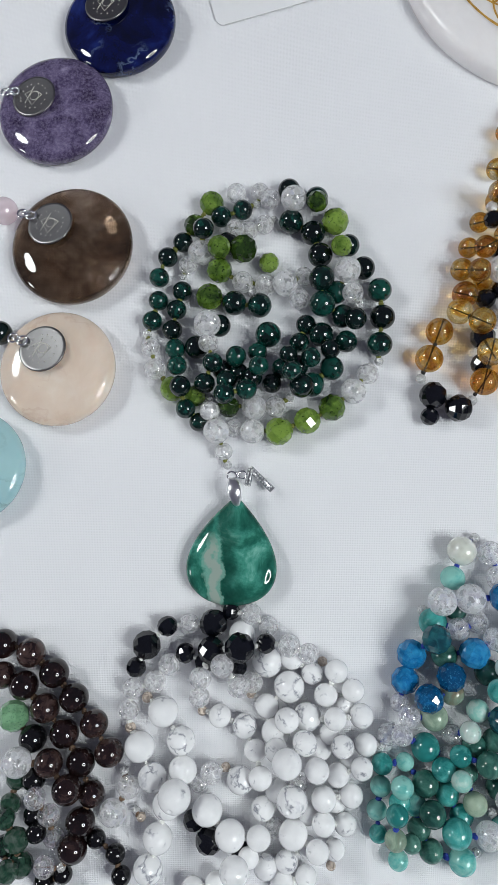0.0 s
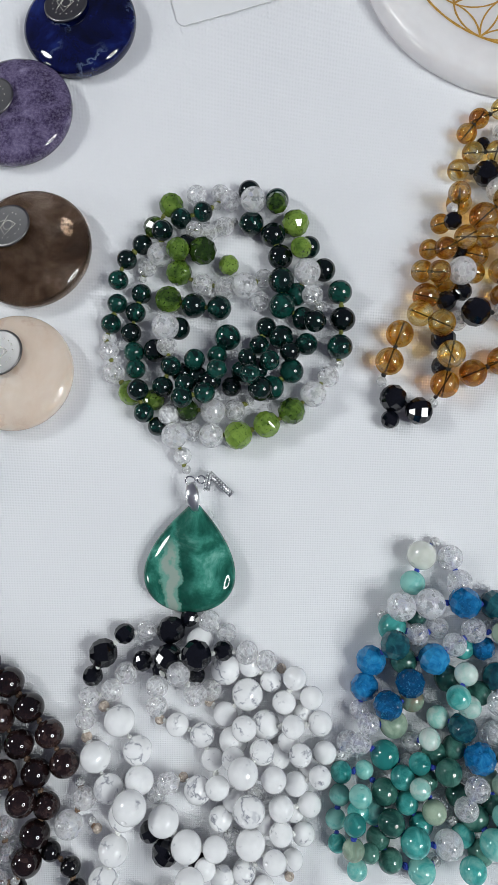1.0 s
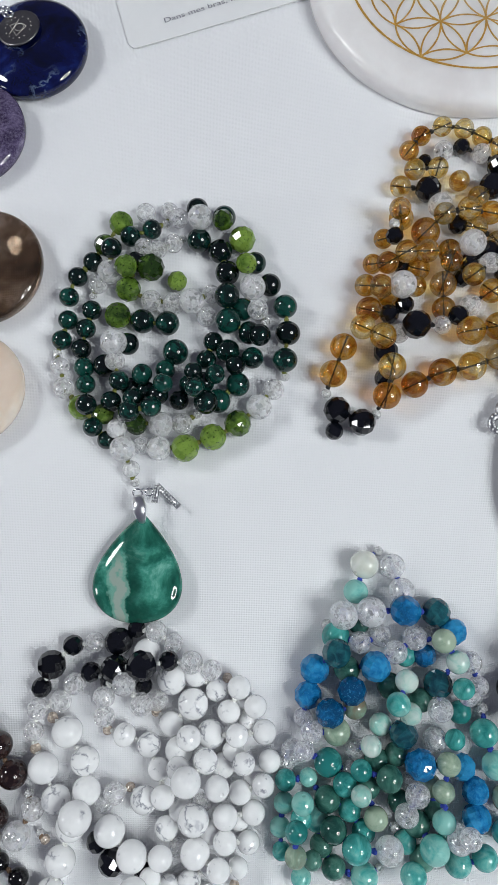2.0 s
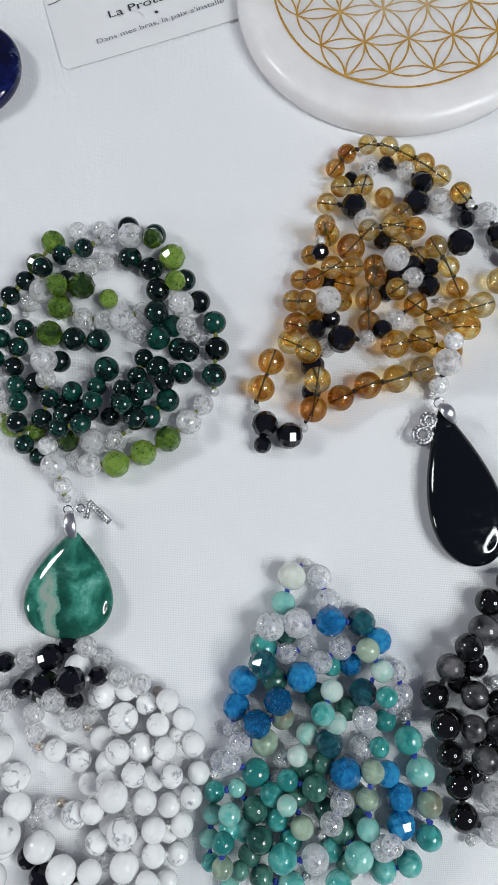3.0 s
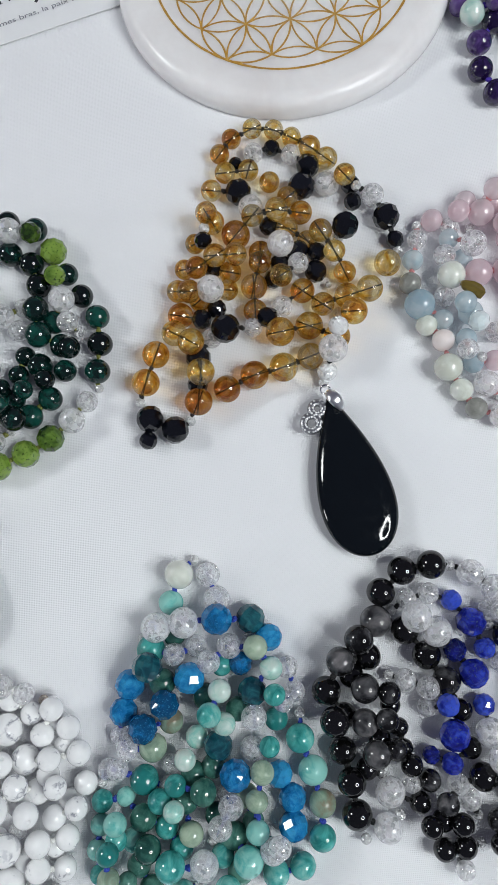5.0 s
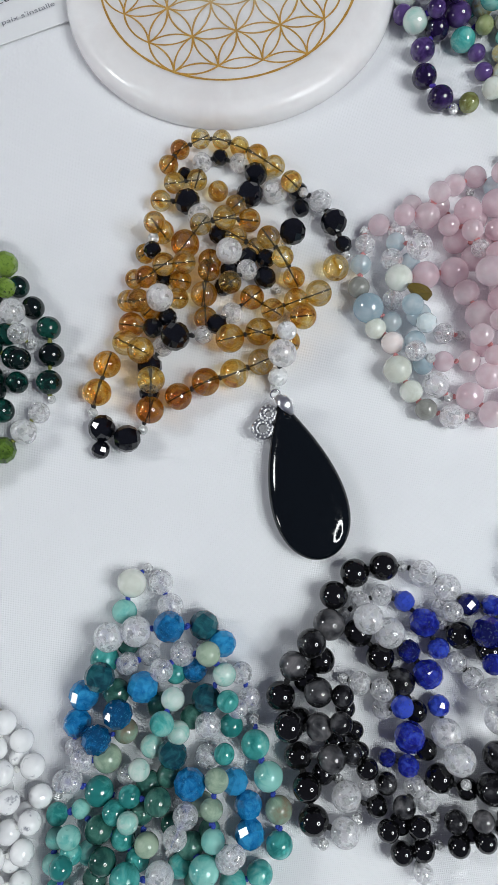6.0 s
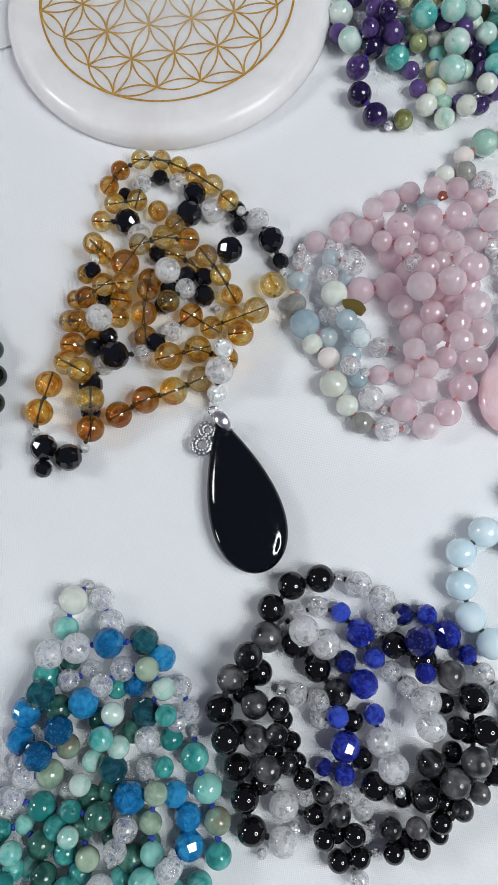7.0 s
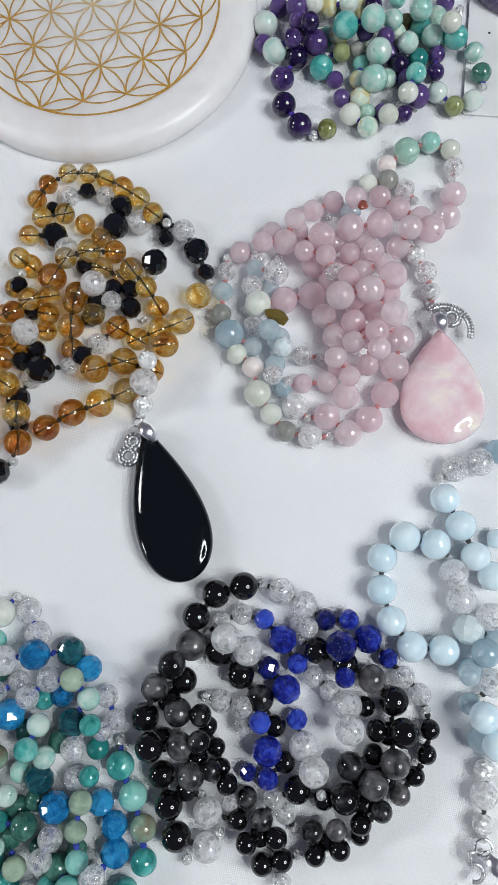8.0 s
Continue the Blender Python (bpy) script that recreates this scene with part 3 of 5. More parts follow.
# ---------- round stone pendants with coin tags ----------
def disc_pendant(at, radius, material, label, coin=None, chain=None, bead=None, high=0.0085):
    top = thing("stone_pendant", (at[0], at[1], 0), label, "pendant", "round stone pendants")
    bm = bmesh.new()
    prof = [(0, 0.0004)]
    prof += [(radius * 0.90 + radius * 0.10 * math.sin(a), high * 0.52 - (high * 0.52 - 0.0004) * math.cos(a)) for a in (math.pi / 2 * i / 6 for i in range(7))]
    prof += [(radius * math.cos(a) ** 0.55 if a < 1.55 else 0, high * 0.52 + high * 0.48 * math.sin(a)) for a in (math.pi / 2 * i / 16 for i in range(1, 16))]
    prof += [(0, high)]
    lathe(bm, prof, 96)
    part("disc", bm, material, top)
    if not coin:
        return
    cx, cy = coin[0] - at[0], coin[1] - at[1]
    tilt = pose(0, 0, 0, 0, 0, 0)
    far = math.hypot(cx, cy)
    lean = math.degrees(math.asin(min(0.25, 0.35 * far / radius)))
    tilt = Matrix.Rotation(radians(lean), 4, Vector((-cy, cx, 0)).normalized())
    place = Matrix.Translation((cx, cy, high + 0.0002)) @ tilt
    bm = bmesh.new()
    r = 0.0077
    lathe(bm, [(0, 0), (r - 0.0002, 0), (r, 0.0002), (r, 0.0006), (r - 0.0003, 0.0008), (r - 0.0008, 0.00075), (0, 0.00075)], 48)
    bm.transform(place)
    tag = part("coin_tag", bm, M["coin"], top, "engraved round steel tag")
    bm = bmesh.new()
    rnd = random.Random(int(at[0] * 1e5))
    z = 0.00082
    tube(bm, circle((0.0003, 0, z), 0.0016, 20), 0.00010, 5, True, 0.4)
    tube(bm, [(-0.003, -0.0025, z), (0, 0.0036, z)], 0.00012, 5, False, 0.4)
    tube(bm, [(-0.0030, 0.0012, z), (-0.0012, 0.0020, z), (0.0012, 0.0016, z), (0.0030, 0.0001, z)], 0.00012, 5, False, 0.4)
    tube(bm, [(-0.0032, 0.0012, z), (-0.0004, -0.0036, z), (0.003, 0.0002, z)], 0.00010, 5, False, 0.4)
    for k in range(14):
        a = 2 * math.pi * k / 14 + rnd.uniform(-0.15, 0.15)
        ball(bm, (0.0047 * math.cos(a), 0.0047 * math.sin(a), z - 0.0001), 0.00024, 1)
    bm.transform(place)
    part("engraving", bm, M["engraving"], tag)
    # jump rings to the side, then a bead
    d = Vector((chain[0] - coin[0], chain[1] - coin[1], 0)).normalized()
    for k in range(3):
        bm = bmesh.new()
        c = Vector((cx, cy, high)) + d * (r - 0.0005 + 0.0021 * k) + Vector((0, 0, 0.001 - 0.0009 * k))
        turn = Matrix.Rotation(radians(65 if k % 2 else 15), 3, d)
        tube(bm, circle(c, 0.0016, 20, turn), 0.00035, 8, True)
        part("jump_ring", bm, M["bright"], top)
    if bead:
        bm = bmesh.new()
        lathe(bm, [(bead[2] * math.sin(math.pi * i / 12), bead[2] - bead[2] * math.cos(math.pi * i / 12)) for i in range(13)], 24, (bead[0] - at[0], bead[1] - at[1], 0.0002))
        part("end_bead", bm, M[bead[3]], top)


def cloudy(name, stops, scale, veins=None, soft=0.0, clear=0.0, rough=0.03, fine=0.0, warp=0.4):
    m = Nodes(name)
    co = m.coords()
    col = m.ramp(m.noise(co, scale, 6, 0.62, warp), stops)
    if veins:
        v = m.ramp(m.noise(co, scale * 0.8, 6, 0.6, 0.3), [(0.485, g3(0)), (0.50, g3(1)), (0.525, g3(0))])
        gate = m.ramp(m.noise(co, scale * 0.7, 2), [(0.5, g3(0)), (0.6, g3(1))])
        col = m.mix(m.math("MULTIPLY", m.math("MULTIPLY", v, gate), 0.75), col, veins)
    if fine:
        f = m.ramp(m.noise(co, scale * 6, 3, 0.8), [(0.42, g3(0)), (0.80, g3(fine))])
        col = m.mix(f, col, (0.36, 0.31, 0.46))
    m.set(Base_Color=col, Roughness=rough, Transmission_Weight=clear, IOR=1.5)
    if soft:
        m.set(Subsurface_Weight=soft, Subsurface_Radius=(1, 0.85, 0.7), Subsurface_Scale=0.005)
    return m.mat


M["coin"] = metal("steel_tag", (0.25, 0.245, 0.245), 0.36)
M["engraving"] = plain("engraved_marks", (0.66, 0.64, 0.58), 0.5, 200)
SODALITE = cloudy("sodalite", [(0.34, (0.001, 0.002, 0.012)), (0.50, (0.003, 0.006, 0.055)), (0.62, (0.010, 0.022, 0.14)), (0.76, (0.09, 0.14, 0.27))], 60, (0.16, 0.22, 0.34))
LEPIDOLITE = cloudy("lepidolite", [(0.34, (0.028, 0.018, 0.05)), (0.50, (0.07, 0.052, 0.115)), (0.62, (0.13, 0.105, 0.19)), (0.76, (0.27, 0.23, 0.34))], 170, None, 0, 0, 0.06, 0.5)
SMOKY = cloudy("smoky_quartz", [(0.38, (0.09, 0.05, 0.028)), (0.52, (0.30, 0.20, 0.13)), (0.66, (0.70, 0.58, 0.48))], 42, None, 0, 0.85)
PEACH = cloudy("peach_aventurine", [(0.30, (0.68, 0.54, 0.43)), (0.55, (0.76, 0.65, 0.55)), (0.75, (0.84, 0.76, 0.68))], 50, (0.62, 0.46, 0.36), 0.8)
PALE_BLUE = cloudy("pale_amazonite", [(0.30, (0.34, 0.55, 0.58)), (0.6, (0.42, 0.64, 0.66)), (0.8, (0.52, 0.72, 0.72))], 40, (0.20, 0.28, 0.28), 0.4)
disc_pendant((0.0030, 0.2496), 0.0198, SODALITE, "navy blue sodalite disc pendant with a steel tag", (-0.0006, 0.2537), (-0.006, 0.262))
disc_pendant((-0.0186, 0.2169), 0.0200, LEPIDOLITE, "mottled purple lepidolite disc pendant with engraved tag", (-0.0246, 0.2190), (-0.0325, 0.2216))
disc_pendant((-0.0106, 0.1660), 0.0203, SMOKY, "brown smoky quartz disc pendant with engraved tag", (-0.0166, 0.1717), (-0.0235, 0.1750), (-0.0345, 0.1795, 0.0046, "rose"))
disc_pendant((-0.0136, 0.1238), 0.0188, PEACH, "pale peach stone disc pendant with engraved tag", (-0.0170, 0.1289), (-0.0242, 0.1320), (-0.0335, 0.1365, 0.0040, "dark_green"))
disc_pendant((-0.0408, 0.0925), 0.0180, PALE_BLUE, "light blue amazonite disc pendant on the cloth")
disc_pendant((0.3130, 0.2590), 0.0195, LEPIDOLITE, "dark purple stone disc pendant lying on a card")


# ---------- bead necklaces ----------
def unit_bead(name, material, facets):
    bm = bmesh.new()
    if facets:
        # bands of flat cuts
        prof = [(0, -1.0), (0.38, -0.95)] + [(1.03 * math.sin(a), -1.03 * math.cos(a)) for a in (0.86, 1.34, 1.80, 2.28)] + [(0.38, 0.95), (0, 1.0)]
        lathe(bm, prof, 10)
    else:
        # a drilled ball: the poles dip in where the cord goes through
        prof = [(0, -0.90), (0.10, -0.90), (0.15, -0.985)]
        prof += [(math.sin(a), -math.cos(a)) for a in (0.2 + (math.pi - 0.4) * i / 14 for i in range(15))]
        prof += [(0.15, 0.985), (0.10, 0.90), (0, 0.90)]
        lathe(bm, prof, 26)
    me = mesh_of(name, bm, material, not facets)
    return me


KINDS = {
    "g": ("green_bead", "dark_green", 0), "j": ("jade_bead", "jade", 1), "c": ("crackle_bead", "crackle", 0), "C": ("crackle_bead", "crackle_big", 0),
    "s": ("silver_ball", "silver", 0), "k": ("etched_bead", "etched", 0), "n": ("gold_ball", "gold_ball", 0), "r": ("garnet_bead", "garnet", 0),
    "b": ("black_bead", "black", 0), "e": ("zoisite_bead", "zoisite", 1), "d": ("dark_bead", "dark_zoisite", 1), "i": ("crystal_bead", "iris", 0),
    "O": ("onyx_bead", "onyx", 1), "K": ("onyx_bead", "onyx", 1), "w": ("howlite_bead", "howlite", 0), "v": ("veined_bead", "veined", 0),
    "p": ("pale_bead", "pale", 0), "a": ("amazonite_bead", "amazonite", 0), "B": ("apatite_bead", "apatite", 1), "D": ("teal_bead", "teal", 1),
    "q": ("sage_bead", "sage", 0), "m": ("moss_bead", "moss", 0), "y": ("citrine_bead", "citrine", 0), "f": ("sheen_bead", "sheen", 0),
    "l": ("lapis_bead", "lapis", 1), "R": ("rose_bead", "rose", 0), "P": ("pink_bead", "blush", 0), "z": ("mint_bead", "mint", 0),
    "h": ("cream_bead", "cream", 0), "x": ("grey_bead", "grey", 0), "u": ("aqua_bead", "aqua", 0), "U": ("blue_bead", "sky", 0),
    "H": ("milky_bead", "milk", 1), "V": ("amethyst_bead", "amethyst", 0), "o": ("olive_bead", "olive", 0),
}
BEAD_MESH = {code: unit_bead(name, M[mat], facets) for code, (name, mat, facets) in KINDS.items()}


def necklace(label, cord, strands, rest=()):
    """Beads on a knotted cord. strands: rows of a string of bead kinds and the place and width of each bead in millimetres."""
    rows = [(code, Vector(p[:3]) * 0.001, p[3] * 0.0005) for codes, places in strands for code, p in zip(codes, places)]
    mid = sum((p for _, p, _ in rows), Vector()) / len(rows)
    top = thing("necklace", (mid.x, mid.y, 0), label, "necklace", "bead necklaces")
    base = Vector((mid.x, mid.y, 0))
    rnd = random.Random(len(rows))
    # the cord runs from each bead to its nearest neighbours
    n = len(rows)
    used = [0] * n
    links, axis = [], {}
    pairs = sorted(((rows[i][1] - rows[j][1]).length / (rows[i][2] + rows[j][2]), i, j) for i in range(n) for j in range(i + 1, n)
                   if (rows[i][1] - rows[j][1]).length < 1.22 * (rows[i][2] + rows[j][2]))
    pairs = [(abs(q - 1.0) - (0.15 if j == i + 1 else 0.0), i, j) for q, i, j in pairs]
    for _, i, j in sorted(pairs):
        d = (rows[j][1] - rows[i][1]).normalized()
        if used[i] < 2 and used[j] < 2 and (i not in axis or axis[i].dot(d) < -0.2) and (j not in axis or axis[j].dot(d) > 0.2):
            axis.setdefault(i, d)
            axis.setdefault(j, -d)
            used[i] += 1
            used[j] += 1
            links.append((i, j))
    for i, (code, p, r) in enumerate(rows):
        ob = new(KINDS[code][0], BEAD_MESH[code])
        ob.parent = top
        d = axis.get(i, Vector((rnd.uniform(-1, 1), rnd.uniform(-1, 1), 0.1)).normalized())
        turn = d.to_track_quat("Z", "Y").to_matrix().to_4x4() @ pose(0, 0, 0, 0, 0, rnd.uniform(0, 360))
        if KINDS[code][2]:
            turn = pose(0, 0, 0, rnd.uniform(0, 360), rnd.uniform(0, 360), rnd.uniform(0, 360))
        ob.matrix_basis = Matrix.Translation(p - base) @ turn @ Matrix.Diagonal((r, r, r * rnd.uniform(0.96, 1.0), 1))
    bm = bmesh.new()
    for i, j in links:
        a, b = rows[i][1], rows[j][1]
        d = (b - a).normalized()
        tube(bm, [a - base - d * rows[i][2] * 0.85, b - base + d * rows[j][2] * 0.85], 0.00021, 6)
        k = a + d * (rows[i][2] + ((b - a).length - rows[i][2] - rows[j][2]) / 2)
        for _ in range(4):
            ball(bm, k - base + Vector([rnd.uniform(-0.0004, 0.0004) for _ in range(3)]) + Vector((0, 0, 0.0002)), rnd.uniform(0.0005, 0.0008), 1)
    part("cord", bm, CORD[cord], top, cord + " knotted cord", False)
    return top


def drop(parent, tip, end, width, high, material, name="stone_drop", skew=0.0, power=1.0, label=""):
    """A polished drop-shaped stone from its tip to its round end, in the parent's frame."""
    tip, end = Vector((*tip, 0)), Vector((*end, 0))
    mid, along = (tip + end) / 2, (tip - end) / 2
    side = Vector((along.y, -along.x, 0)).normalized()
    steps, rings = 72, 16
    peak = max(math.sin(a) * math.sin(a / 2) ** power for a in (math.pi * i / 200 for i in range(201)))
    shape = []
    for i in range(steps):
        a = 2 * math.pi * i / steps
        s = math.sin(a) * abs(math.sin(a / 2)) ** power / peak
        shape.append((math.cos(a), s + skew * math.sin(a / 2) ** 2))
    core = Vector((-0.25, skew * 0.6))
    bm = bmesh.new()
    lines = []
    for k in range(rings + 1):
        q = math.pi * k / rings
        f = math.sin(q) ** 0.62 if 0 < k < rings else 0
        z = 0.0004 + high * (0.5 - 0.5 * math.cos(q)) if k > rings / 2 else 0.0004 + high * 0.5 * (1 - math.cos(q) ** 0.6 if math.cos(q) > 0 else 1)
        if f == 0:
            lines.append([bm.verts.new(mid + along * core.x + side * core.y * width / 2 + Vector((0, 0, z)))])
        else:
            lines.append([bm.verts.new(mid + along * (core.x + (u - core.x) * f) + side * (core.y + (v - core.y) * f) * width / 2 + Vector((0, 0, z))) for u, v in shape])
    for a, b in zip(lines, lines[1:]):
        for i in range(steps):
            j = (i + 1) % steps
            if len(a) == 1:
                bm.faces.new((a[0], b[j], b[i]))
            elif len(b) == 1:
                bm.faces.new((a[i], a[j], b[0]))
            else:
                bm.faces.new((a[i], a[j], b[j], b[i]))
    return part(name, bm, material, parent, label)


def bail(parent, a, b, wide, z):
    """A folded silver leaf that holds the stone, and the ring above it."""
    a, b = Vector((*a, z + 0.001)), Vector((*b, z))
    bm = bmesh.new()
    tube(bm, [a.lerp(b, i / 12) + Vector((0, 0, 0.0016 * math.sin(math.pi * i / 12))) for i in range(13)],
         lambda t: 0.0005 + wide * math.sin(math.pi * min(1, 0.12 + 0.85 * t)) ** 0.8, 16, False, 0.45)
    part("bail", bm, M["leaf"], parent, "polished silver bail")
    bm = bmesh.new()
    tube(bm, circle(a + (a - b).normalized() * 0.0008, 0.0014, 20, Matrix.Rotation(radians(35), 3, "X")), 0.0003, 8, True)
    part("jump_ring", bm, M["bright"], parent)


def number_charm(parent, strokes, z, wide=0.0006):
    """A small silver figure set with a row of clear stones."""
    bm = bmesh.new()
    for pts, closed in strokes:
        pts = [Vector((*p, z)) for p in pts]
        tube(bm, pts, wide, 8, closed, 0.7)
    charm = part("number_charm", bm, M["dark_silver"], parent, "silver figure charm set with crystals")
    bm = bmesh.new()
    for pts, closed in strokes:
        pts = [Vector((*p, z + wide * 0.55)) for p in pts]
        if closed:
            pts.append(pts[0])
        carry = 0.0
        for a, b in zip(pts, pts[1:]):
            length = (b - a).length
            while carry < length:
                side = Vector((b.y - a.y, a.x - b.x, 0)).normalized() * wide * 0.45
                for way in (-1, 1):
                    ball(bm, a.lerp(b, carry / length) + side * way, wide * 0.34, 1)
                carry += wide * 0.95
            carry -= length
    part("crystals", bm, M["etched"], charm, "", False)
    return charm


def arc(cx, cy, r, a0, a1, n=14):
    return [(cx + r * math.cos(radians(a0 + (a1 - a0) * i / n)), cy + r * math.sin(radians(a0 + (a1 - a0) * i / n))) for i in range(n + 1)]


M["dark_silver"] = metal("oxidised_silver", (0.48, 0.48, 0.50), 0.3)


def moss_agate(base):
    """Green agate with a pale grey-beige band on one side and dark moss beside it."""
    m = Nodes("moss_agate")
    co = m.coords(False)
    col = m.ramp(m.noise(co, 90, 6, 0.62, 0.4), [(0.36, (0.006, 0.070, 0.050)), (0.47, (0.018, 0.14, 0.10)), (0.56, (0.055, 0.28, 0.21)), (0.66, (0.22, 0.52, 0.43))])
    x, y, _ = m.add("ShaderNodeSeparateXYZ", Vector=co).outputs
    bend = m.math("MULTIPLY", m.math("SUBTRACT", m.noise(co, 130, 4, 0.6), 0.5), 0.010)
    across = m.math("ADD", m.math("SUBTRACT", x, 0.0368 - base.x), bend)
    moss = m.math("MULTIPLY", m.ramp(m.math("MULTIPLY", across, 100.0), [(0.16, g3(0)), (0.34, g3(1)), (0.55, g3(0.9)), (0.85, g3(0))]), 0.75)
    col = m.mix(moss, col, m.mix(m.noise(co, 420, 4, 0.7), (0.001, 0.014, 0.009), (0.008, 0.085, 0.058)))
    reach = m.ramp(m.math("MULTIPLY", m.math("SUBTRACT", y, 0.0480 - base.y), 30.0), [(0.55, g3(1)), (0.70, g3(0))])
    off = m.math("MULTIPLY", m.math("ABSOLUTE", across, 0.0), 1000.0)
    pale = m.math("MULTIPLY", m.ramp(m.math("MULTIPLY", off, 0.25), [(0.50, g3(1)), (0.68, g3(0))]), reach)
    col = m.mix(m.math("MULTIPLY", pale, 0.8), col, (0.20, 0.42, 0.34))
    core = m.math("MULTIPLY", m.ramp(m.math("MULTIPLY", off, 0.25), [(0.20, g3(1)), (0.36, g3(0))]), reach)
    col = m.mix(m.math("MULTIPLY", core, 0.65), col, (0.40, 0.41, 0.37))
    m.set(Base_Color=col, Roughness=0.03, IOR=1.55, Subsurface_Weight=0.25, Subsurface_Radius=(1, 0.85, 0.7), Subsurface_Scale=0.003)
    return m.mat



def black_stone():
    m = Nodes("black_tourmaline")
    co = m.coords(False)
    scuff = m.noise(co, 350, 5, 0.75)
    vein = m.ramp(m.noise(co, 500, 4, 0.8), [(0.70, g3(0)), (0.74, g3(1))])
    m.set(Base_Color=m.mix(m.math("MULTIPLY", vein, 0.5), (0.002, 0.004, 0.006), (0.02, 0.024, 0.03)))
    m.set(Roughness=m.ramp(scuff, [(0.45, g3(0.02)), (0.72, g3(0.22))]), Normal=m.bump(scuff, 0.05, 0.0004))
    return m.mat


BLACK_STONE = black_stone()
PINK_OPAL = cloudy("pink_opal", [(0.32, (0.72, 0.45, 0.50)), (0.48, (0.79, 0.56, 0.60)), (0.58, (0.83, 0.68, 0.71)), (0.66, (0.87, 0.79, 0.72))], 65, None, 0.5, 0, 0.05)

